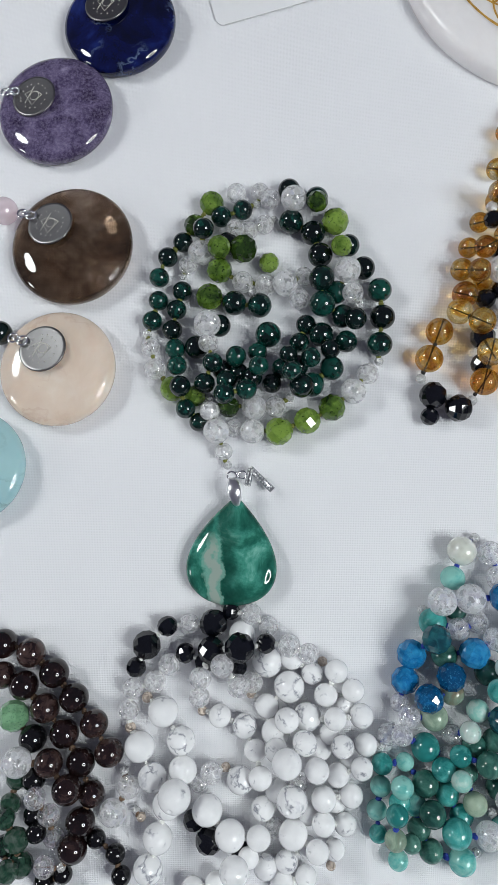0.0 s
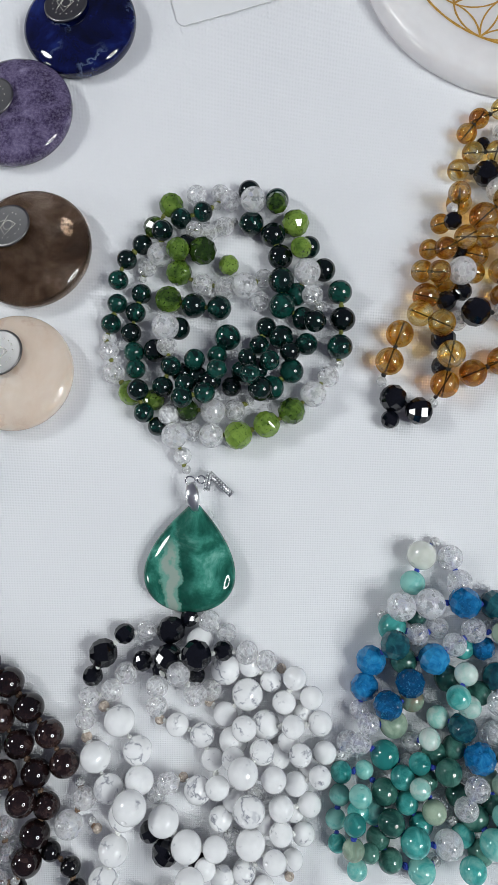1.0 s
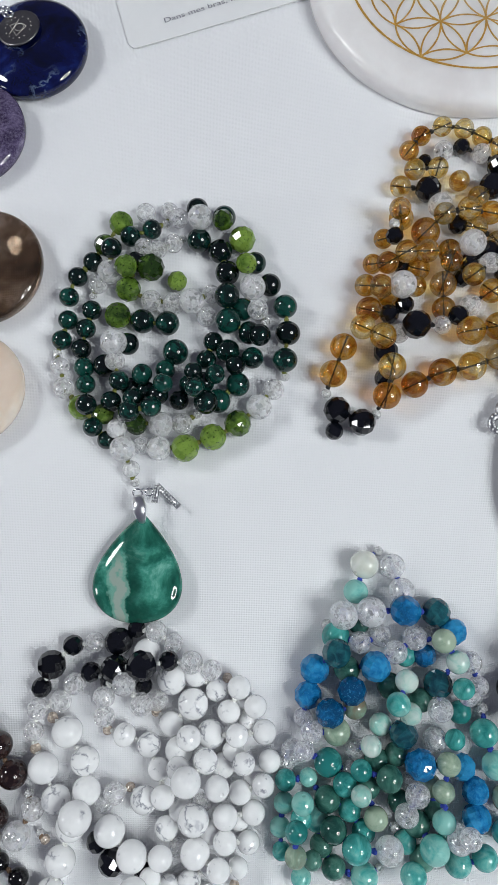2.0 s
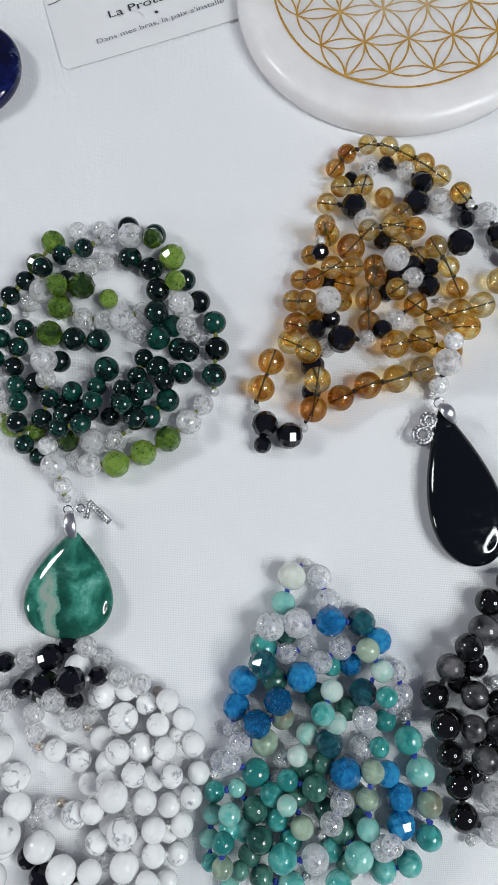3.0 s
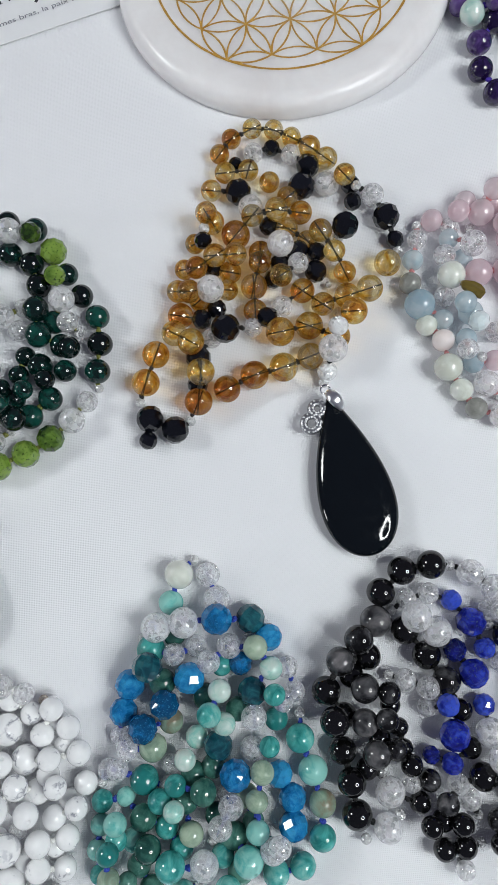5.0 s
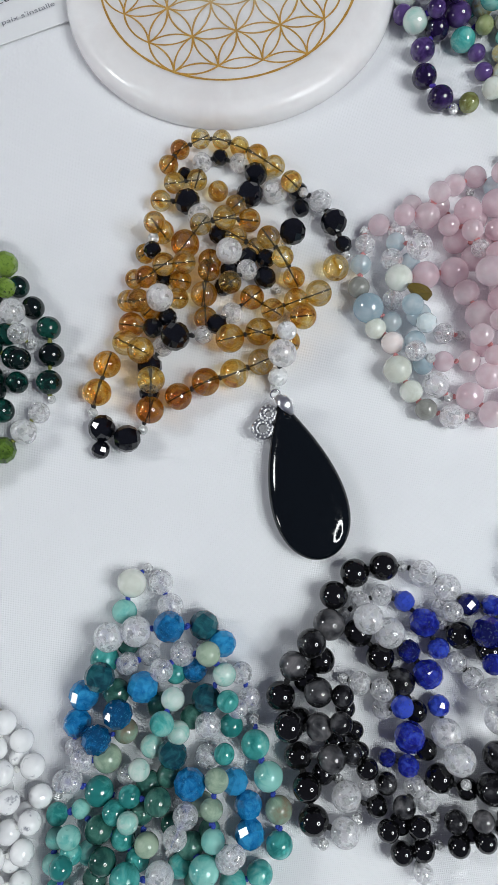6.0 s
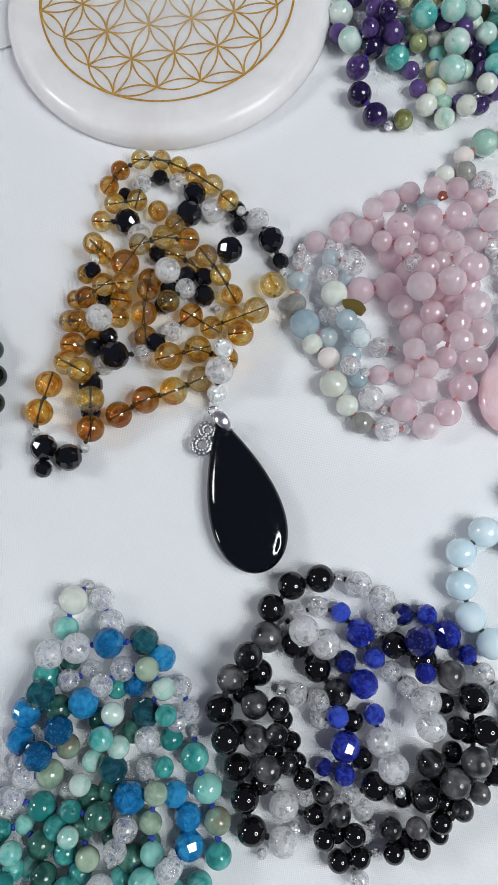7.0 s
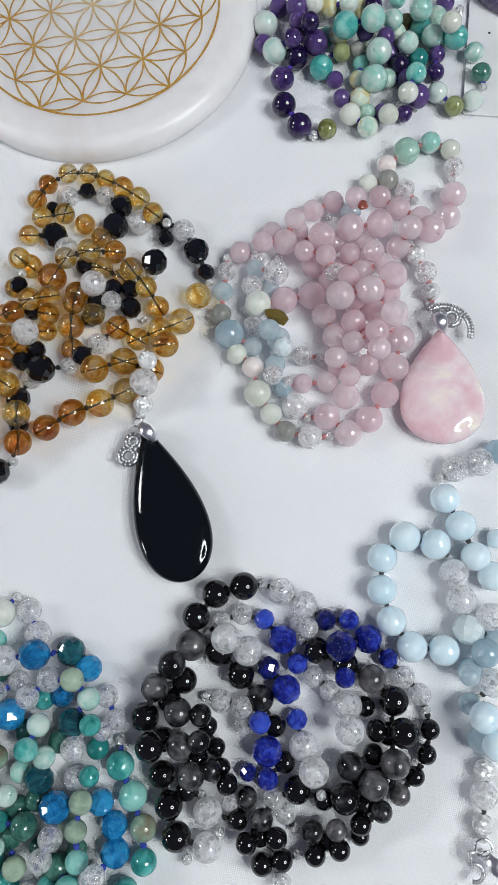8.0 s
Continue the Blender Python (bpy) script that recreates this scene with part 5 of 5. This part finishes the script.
obsidian = necklace("black obsidian necklace with blue lapis and crackle beads", "black", [
    ("bbbffbfbffbbbfbs", [(181.6, 61.2, 4.1, 8.2), (173.2, 60.3, 4.1, 8.2), (166.5, 54.9, 4.1, 8.1), (164.1, 47.1, 4.5, 9), (158.4, 42.8, 8.7, 8.1), (160.6, 37.9, 3.8, 7.6), (152.8, 37.5, 8, 8), (148.3, 29.8, 4.1, 8.1), (158.5, 30.1, 8.9, 7.9), (164.7, 28.5, 9.9, 6.3), (165.4, 24.6, 2.8, 5.6), (171.8, 44, 4, 8), (176.8, 36.9, 4, 7.9), (181.3, 29.7, 3.9, 7.8), (184.2, 21.8, 3.1, 6.2), (187.1, 60.6, 2, 3.3)]),
    ("ccccsCCllllllllllll", [(192.2, 57.9, 4, 7.8), (198.1, 53.2, 4.2, 7.8), (179.8, 53.4, 3.1, 6.2), (173.5, 52.4, 2.9, 5.9), (169, 49.7, 2, 3.3), (174.6, 47.5, 10.1, 8.4), (180, 43.1, 6.5, 8.5), (185.9, 51, 2.9, 5.9), (190.2, 44.7, 4.2, 8.3), (193.2, 37.3, 3, 6), (184.9, 37.5, 3.2, 6.4), (189, 31, 4.1, 8.1), (190.6, 22.6, 3, 5.9), (203.2, 48.1, 3.2, 6.5), (209.9, 47, 3.1, 6.1), (206, 40.4, 9, 8.7), (214.2, 41.1, 4.2, 8.2), (219, 34.8, 2.9, 5.7), (205.6, 32.1, 9, 5.8)]),
    ("ccsbbccfbbccsCCccscl", [(198, 46.7, 6.8, 5.7), (195.7, 48.1, 2.6, 5.2), (195.5, 43.2, 2, 2.9), (199.4, 40.1, 3.8, 7.6), (206.6, 35.2, 3.8, 7.6), (197.3, 33.2, 3, 6), (201.1, 28.6, 3, 5.9), (213.2, 30.2, 4.1, 8.1), (218.2, 23.4, 4.2, 8.3), (210, 23, 3, 5.9), (222.4, 29.2, 3.1, 6.2), (225.8, 23.9, 3.1, 6.2), (226.8, 19.5, 2, 2.8), (205, 24.4, 5.7, 8.3), (204.3, 18.7, 10.5, 8), (170.2, 30.6, 3.3, 6.6), (175.9, 28.4, 5.1, 6.5), (166.1, 32.2, 2, 3.2), (175.3, 23.5, 2.8, 5.6), (180.3, 23.8, 6.7, 6.1)]),
    ("bffbfffbbbbsCCssfc", [(149.5, 22.4, 9.3, 8.1), (157.5, 21.3, 7.5, 7.5), (163.3, 21.8, 10.2, 6.3), (167, 18.7, 2.6, 5.2), (151, 14.2, 3.8, 7.6), (159.7, 13.3, 8.5, 7.7), (165.1, 13.8, 7, 6), (168.8, 9.3, 5.4, 6), (167.6, 13.3, 2.6, 5.2), (152.4, 6.6, 6.3, 7.7), (153, -2, 4.1, 8.2), (161, 6.9, 2, 2.7), (162.4, 2.9, 4, 8), (160.8, -5.8, 4, 7.9), (164.6, -3.3, 2, 3), (154.8, -8.5, 2, 2.9), (173.5, 4.7, 3, 6), (168.5, 4.2, 2.6, 5.1)]),
    ("bfbbbbsclllbbccs", [(170.1, -0.5, 3, 5.9), (176.9, -0.8, 5.8, 6.1), (171.8, -5.7, 6.8, 5.8), (179.9, -5.9, 6.1, 6.1), (174.9, -12.3, 3.1, 6.1), (180.4, -12.1, 3.1, 6.1), (178.7, -15.8, 2, 2.3), (179.5, -17.4, 3.5, 5.1), (181.1, 16, 6, 8.2), (179.9, 8.4, 3, 6), (174.7, 10.9, 2.4, 4.9), (185.3, 12.1, 3.1, 6.1), (187.5, 4.7, 3.8, 7.5), (180.8, 3.2, 3, 6), (183.4, -0.8, 3, 5.9), (185.2, -5, 2, 2.7)]),
    ("CCsfbfffbbbbbff", [(191.1, 15.5, 4.2, 8.2), (192.8, 9.3, 7.8, 8.3), (193.8, 2.8, 5.6, 2.9), (202.8, 9.1, 6.6, 7.7), (209.9, 10.4, 2.9, 5.8), (199.9, 1.3, 6.9, 8.2), (208, 3.9, 9, 8.1), (214.8, 7.9, 7.5, 8.2), (218.6, 15.6, 9.2, 8), (211.6, 17, 7.3, 6), (226.5, 14.4, 2.9, 5.8), (224.3, 8.2, 2.9, 5.7), (220.1, 3.1, 2.7, 5.4), (215, -0.8, 3, 5.9), (209, -3.3, 6.6, 5.8)]),
    ("bbfbfbsbb", [(202.9, -5.6, 6.5, 5.8), (202.3, -9.3, 2.6, 5.3), (196.2, -5.8, 7.4, 5.7), (196.2, -10.9, 6.5, 5.7), (189.8, -6, 4.3, 6.1), (189.5, -11.7, 4.7, 5.8), (184.8, -11.6, 2, 2.6), (194.4, 1.2, 3, 6), (204.8, -1.6, 3.3, 6.5)]),
    ("bbbbbbbbb", [(152.7, 23, 3.4, 6.8), (155.7, 33.2, 3.5, 6.9), (161.4, 16.4, 3.1, 6.1), (157.1, 8.9, 3, 6), (211.5, 3.8, 3.3, 6.6), (215.4, 15, 3.4, 6.7), (205.4, 4.6, 3, 6), (175.5, -5.3, 3, 5.9), (193.4, -9.4, 2.6, 5.3)]),
])
rose = necklace("rose quartz necklace with pastel stones and pink drop", "pink", [
    ("PzphcsRRRRxhcs", [(250.4, 190.6, 3.3, 6.6), (257.6, 193.7, 4.4, 8.8), (266.3, 196, 3.5, 7), (272.3, 192.3, 3.3, 6.6), (271.9, 185.5, 3.3, 6.5), (270.9, 182.2, 2, 2.6), (269.3, 175.1, 4.2, 8.3), (265.6, 167.6, 4.2, 8.3), (258.3, 162.1, 8.1, 8.8), (257, 168.5, 4, 7.9), (249.6, 184.6, 3.5, 7), (243, 185, 3.1, 6.3), (254.4, 180.4, 3.3, 6.6), (256.9, 176.5, 2, 2.9)]),
    ("RRRRRRRRRRRRRRRRRR", [(236.5, 176.5, 10, 7.1), (245.7, 179, 3.7, 7.3), (230.2, 180.1, 3.5, 7), (223.1, 178.2, 3.5, 7), (215.9, 172.4, 10.1, 6.8), (250.8, 173.7, 3.8, 7.6), (251.2, 162.5, 10.6, 7.7), (232.9, 166.8, 8.8, 8.9), (242.3, 166.3, 9.1, 8.8), (223.2, 164.6, 10.7, 8.5), (211.8, 167, 6.3, 8.3), (204.6, 167.6, 7.7, 6.8), (197.1, 167.6, 3.5, 7), (217, 161.1, 9.5, 6.7), (223.2, 157.7, 11, 6.7), (231.2, 158.1, 8.6, 6.7), (238, 156.1, 11.9, 6.6), (247.8, 159.9, 3.8, 7.6)]),
    ("RRusRRRRRRcRRRRR", [(208.5, 173, 3.3, 6.6), (216.7, 171.3, 3.7, 7.3), (235.5, 175.9, 3.5, 6.9), (228, 175.7, 2, 2.6), (241.6, 145.6, 14.4, 8.5), (233.4, 141.2, 16.7, 8.7), (224.4, 141.5, 15.5, 8.8), (217.2, 147.8, 4.5, 9), (236.8, 156.2, 4.4, 8.6), (228.7, 148.7, 12.1, 6.6), (224.7, 151.8, 10.1, 5.6), (219.7, 158.4, 4, 8), (228, 156.4, 3.5, 6.9), (241.3, 153.1, 7.5, 7.1), (227.5, 165.4, 3.7, 7.3), (237.6, 164.6, 3.7, 7.2)]),
    ("cscusccuuskcks", [(191.7, 161.8, 3.1, 6.2), (192.6, 166.9, 2, 3.3), (207, 155.6, 9, 8.1), (201, 160, 4.9, 6.2), (209, 164.3, 2, 2.9), (202.5, 165, 2.9, 5.9), (198.9, 154.5, 5, 6.9), (189.4, 154.8, 3.3, 6.5), (204.5, 153.3, 3.3, 6.5), (252.3, 161.2, 2, 3.3), (253, 156.5, 3.1, 6.1), (254.7, 149.7, 3.6, 7.1), (255, 143.1, 3, 6), (254.8, 138.5, 2, 2.8)]),
    ("RhxuuhPhhxcuuHucsucs", [(208.2, 147.6, 5, 8.6), (199.8, 147.5, 5.9, 8.6), (187.5, 147.1, 3.5, 6.9), (189.2, 139.4, 4.7, 9.3), (195.8, 134.4, 3.2, 6.4), (190.6, 132.9, 3.4, 6.8), (194.9, 127.5, 3.6, 7.1), (194.9, 118.6, 4.4, 8.8), (198, 111.5, 3.5, 7), (201.5, 105.4, 3.3, 6.6), (197.3, 141.5, 3.3, 6.5), (201.7, 136.8, 9.4, 6.6), (204.3, 135.4, 3.8, 7.5), (205.1, 130.9, 8, 6.3), (201.9, 127.4, 3.2, 6.4), (200.6, 122.7, 7.4, 6.3), (204.8, 120.3, 5.9, 3.1), (202.9, 119.6, 3.2, 6.3), (210.9, 128.6, 3.2, 6.4), (216, 127.6, 2, 3.2)]),
    ("RRCsCsRRRRRRRRRRRRR", [(209.2, 119.7, 3.2, 6.3), (216.9, 118.8, 3.4, 6.7), (205.5, 112.4, 4.1, 8), (209.1, 108.9, 2, 3.2), (208.5, 102.3, 3.8, 7.6), (214.7, 101.9, 2, 3.1), (214.7, 107.7, 4.2, 8.3), (220.2, 101.3, 4.2, 8.2), (227.3, 104.6, 4.2, 8.3), (221.7, 113.1, 4.2, 8.3), (223.6, 118.4, 7.3, 6.5), (220.1, 124.3, 9.6, 6.9), (233.6, 111.5, 4.4, 8.6), (238.4, 119.6, 4.4, 8.7), (241.9, 128.5, 4.4, 8.8), (239.1, 132.6, 16.2, 8.3), (227.7, 134.9, 9.6, 7.6), (219.9, 140.7, 4, 7.9), (222.5, 132.5, 4.7, 9.2)]),
    ("RRRRRRRR", [(230.5, 122.2, 3.5, 7), (232.5, 122.6, 16, 7), (226.3, 127.9, 10.5, 6.8), (233.3, 128.8, 14.1, 7.4), (236, 143.7, 4.3, 8.5), (234.8, 138.2, 7.5, 7.7), (230.2, 141.2, 4.8, 7.1), (230.4, 132.6, 3.6, 7.1)]),
    ("RRRRRRRR", [(224, 151.6, 4, 7.9), (229.6, 141.6, 10.5, 6.9), (240.8, 142.6, 8.1, 7), (236.9, 133.1, 9.6, 6.9), (221.4, 123.1, 3.5, 7), (221.7, 164.4, 3.7, 7.3), (233.7, 151.9, 7.8, 7.1), (231.9, 129.1, 7.8, 6.9)]),
])
amethyst = necklace("purple amethyst and mint green stone necklace, heaped", "indigo", [
    ("VVVVVVVVVVVVVVVVVVVV", [(225.5, 260, 3.5, 6.9), (230.6, 253.6, 9.3, 7.4), (230.3, 247.3, 9.7, 7), (233.3, 242.9, 13.1, 6.6), (226.8, 239.9, 10.5, 6.3), (235.1, 240.1, 6.5, 8.6), (227.9, 237.7, 4.2, 8.3), (221.6, 229.8, 4.2, 8.3), (220.4, 219.4, 4.2, 8.3), (224.1, 210.2, 4.3, 8.6), (239.6, 226.8, 3, 6), (240.5, 219.2, 3, 6), (251.8, 238.3, 9.8, 6.2), (258.5, 235.7, 8.6, 6.2), (276.1, 230.1, 3, 6), (274.2, 223.2, 3, 6), (265.8, 214, 4.1, 8.1), (262, 227.6, 4, 7.8), (260.2, 209.1, 2.8, 5.6), (217.6, 245.7, 3.5, 6.9)]),
    ("VV", [(253, 211.4, 2.8, 5.6), (283.8, 250.8, 3.2, 6.4)]),
    ("ppsoaazppppxazpzhzos", [(219.6, 253.1, 4.4, 8.8), (220.5, 240, 6.2, 8.6), (238.7, 237.8, 2, 3.4), (243.6, 236, 4.7, 6.4), (235.6, 231.7, 4.2, 8.3), (244.7, 238.7, 13.6, 8.7), (241.7, 253.8, 6.8, 7.5), (248.5, 250.9, 9.8, 6.7), (253.6, 237.6, 15.7, 8.6), (261.8, 240.8, 10.2, 6.9), (255.1, 230.5, 8.7, 8.8), (249.1, 235.5, 5.7, 5.2), (249.9, 232, 2.8, 5.7), (247.5, 225.5, 3, 6), (251.6, 220.6, 8, 9.2), (246.6, 217.5, 3.6, 7.1), (241.9, 211.5, 4.1, 7.4), (246.9, 205.9, 3.6, 7.1), (233.3, 207.8, 3.4, 6.7), (228.5, 207.3, 2, 3.4)]),
    ("hsh", [(253.9, 207.1, 6.6, 6.9), (259.7, 213.1, 2, 3.4), (261.3, 212.4, 9, 6.9)]),
    ("aapphazpospmspopahza", [(265.5, 219.3, 9, 6.9), (269.2, 229.1, 3.6, 7.1), (265.7, 232.8, 7.7, 7.4), (275.2, 235.3, 6.1, 7.8), (279.4, 232.9, 13.7, 7.1), (282.4, 232.1, 7.4, 8), (279.1, 244.6, 3.8, 7.5), (271.9, 242.7, 10.8, 8), (268.6, 245.7, 2.8, 5.7), (288.4, 247.4, 2, 3.4), (288.7, 228.2, 3.4, 6.7), (289.1, 219.4, 3.5, 7), (289.1, 214.9, 2, 3), (283.9, 209.4, 3.5, 7), (277.3, 208.5, 3.3, 6.6), (272.8, 214.7, 3.5, 7), (267.6, 255.5, 2.9, 5.7), (236.7, 253.3, 9.8, 6.7), (253.9, 254.7, 3.4, 6.8), (240.1, 244.8, 3.2, 6.5)]),
    ("VVzzVzazVzVza", [(233.5, 246.8, 3.8, 7.6), (234.2, 256.4, 3.8, 7.6), (243.5, 241.9, 6.8, 7.5), (253.3, 239.2, 3.8, 7.5), (260.2, 233.4, 3.4, 6.8), (263.6, 240.7, 3.8, 7.5), (272.8, 241.3, 3.8, 7.5), (257.1, 223.5, 3.4, 6.7), (263.7, 221.9, 3.7, 6.7), (248, 253.6, 3.8, 7.6), (257.4, 251.5, 6.4, 6.7), (247.9, 211.8, 3, 6), (281, 237.6, 3.4, 6.7)]),
])
aqua = necklace("milky light blue stone necklace with clear crackle beads", "dark grey", [
    ("UUUUUUUUUUUsccu", [(244.5, 76.9, 4.5, 8.9), (247.2, 68.2, 4.6, 9.1), (249.6, 58.8, 4.4, 8.7), (230.5, 67.7, 4.6, 9.2), (238.8, 64.2, 4.6, 9.1), (222.8, 62.8, 4.5, 8.8), (220.9, 53.8, 4.4, 8.7), (221.8, 44.8, 4.3, 8.6), (226.2, 36.9, 4.4, 8.8), (234.8, 34.6, 4.4, 8.7), (253, 52.6, 4.3, 8.6), (245.2, 83.7, 2, 3), (249.5, 85.2, 4, 8), (257.2, 86, 4.2, 8.3), (263.1, 88.4, 3.7, 7.3)]),
    ("sCCHCuuUu", [(242.7, 59.4, 2, 2.9), (242.4, 55.2, 4.2, 8.4), (242.7, 47.4, 4.3, 8.6), (242.9, 39.1, 4.4, 8.8), (249.3, 41.6, 6.2, 8.1), (245.5, 32.3, 7.4, 7.9), (241, 28.2, 3.4, 6.8), (257, 63, 2.9, 5.8), (250.1, 35.5, 3.5, 6.9)]),
    ("uCsuUuUskCks", [(239.5, 27.4, 8.5, 6), (246.2, 23.9, 4, 7.9), (241.8, 19.9, 2, 3.1), (239, 19.3, 3.1, 6.1), (240.6, 16.3, 10.1, 8.5), (240.2, 9.8, 3.9, 7.8), (242, 9, 10.8, 8), (240.9, 4.7, 2, 3), (239.2, 1.8, 3, 5.9), (237.3, -4.1, 3.7, 7.3), (235.5, -11.3, 2.9, 5.8), (234.9, -14.8, 2, 2.9)]),
])


def local(top, *points):
    return [(x - top.location.x, y - top.location.y) for x, y in points]


top = green
drop(top, *local(top, (0.0440, 0.0822), (0.0415, 0.0494)), 0.0272, 0.0062, moss_agate(top.location), power=1.0, label="translucent green moss agate drop")
bail(top, *local(top, (0.0430, 0.0870), (0.0443, 0.0788)), 0.0016, 0.0052)
number_charm(top, [(local(top, (0.0473, 0.0852), (0.0478, 0.0880), (0.0484, 0.0904)), False), (local(top, (0.0482, 0.0904), (0.0512, 0.0874), (0.0549, 0.0837)), False)], 0.003, 0.0010)
bm = bmesh.new()
(ax, ay), = local(top, (0.0457, 0.0885))
tube(bm, circle((ax, ay, 0.003), 0.0012, 18), 0.0003, 8, True)
part("jump_ring", bm, M["bright"], top)

top = citrine
drop(top, *local(top, (0.1582, 0.1150), (0.1656, 0.0652)), 0.0224, 0.0062, BLACK_STONE, power=1.15, skew=0.0, label="long polished black drop-shaped stone")
bail(top, *local(top, (0.1578, 0.1140), (0.1618, 0.1084)), 0.0015, 0.0062)
number_charm(top, [(local(top, *arc(0.1546, 0.1100, 0.0019, 0, 340)), True), (local(top, *arc(0.1524, 0.1057, 0.0024, 0, 340)), True)], 0.0035, 0.0012)

top = rose
drop(top, *local(top, (0.2549, 0.1300), (0.2479, 0.0934)), 0.0258, 0.0068, PINK_OPAL, power=0.95, label="polished pink opal drop with cream clouds")
bail(top, *local(top, (0.2540, 0.1340), (0.2553, 0.1278)), 0.0017, 0.0058)
number_charm(top, [(local(top, *arc(0.2590, 0.1326, 0.0023, 0, 340)), True), (local(top, *arc(0.2560, 0.1290, 0.0082, 112, -28)), False)], 0.0045, 0.0011)

top = aqua
number_charm(top, [(local(top, (0.2338, -0.0172), (0.2302, -0.0172), (0.2298, -0.0200), *arc(0.2306, -0.0222, 0.0022, 95, -120)), False)], 0.004)
bm = bmesh.new()
(ax, ay), = local(top, (0.2342, -0.0166))
tube(bm, circle((ax, ay, 0.004), 0.0022, 24), 0.0004, 8, True)
part("jump_ring", bm, M["bright"], top)
bail(top, *local(top, (0.2345, -0.0185), (0.2385, -0.0245)), 0.0016, 0.0045)

# two rough chips threaded among the rose beads
for at, size, turn, mat, words in (((0.2050, 0.1410, 0.0085), (0.0044, 0.0021, 0.0016), -35, "olive_chip", "flat olive-gold stone chip"), ((0.2378, 0.1722, 0.0120), (0.0017, 0.0015, 0.0013), 20, "coral", "rust red stone chip")):
    bm = bmesh.new()
    bmesh.ops.create_icosphere(bm, subdivisions=2, radius=1.0)
    for v in bm.verts:
        v.co *= 1 + 0.35 * noise.noise(v.co * 1.7)
    base = rose.location
    bm.transform(Matrix.Translation((at[0] - base.x, at[1] - base.y, at[2])) @ pose(0, 0, 0, 0, 0, turn) @ Matrix.Diagonal((*size, 1)))
    part("stone_chip", bm, M[mat], rose, words, False)
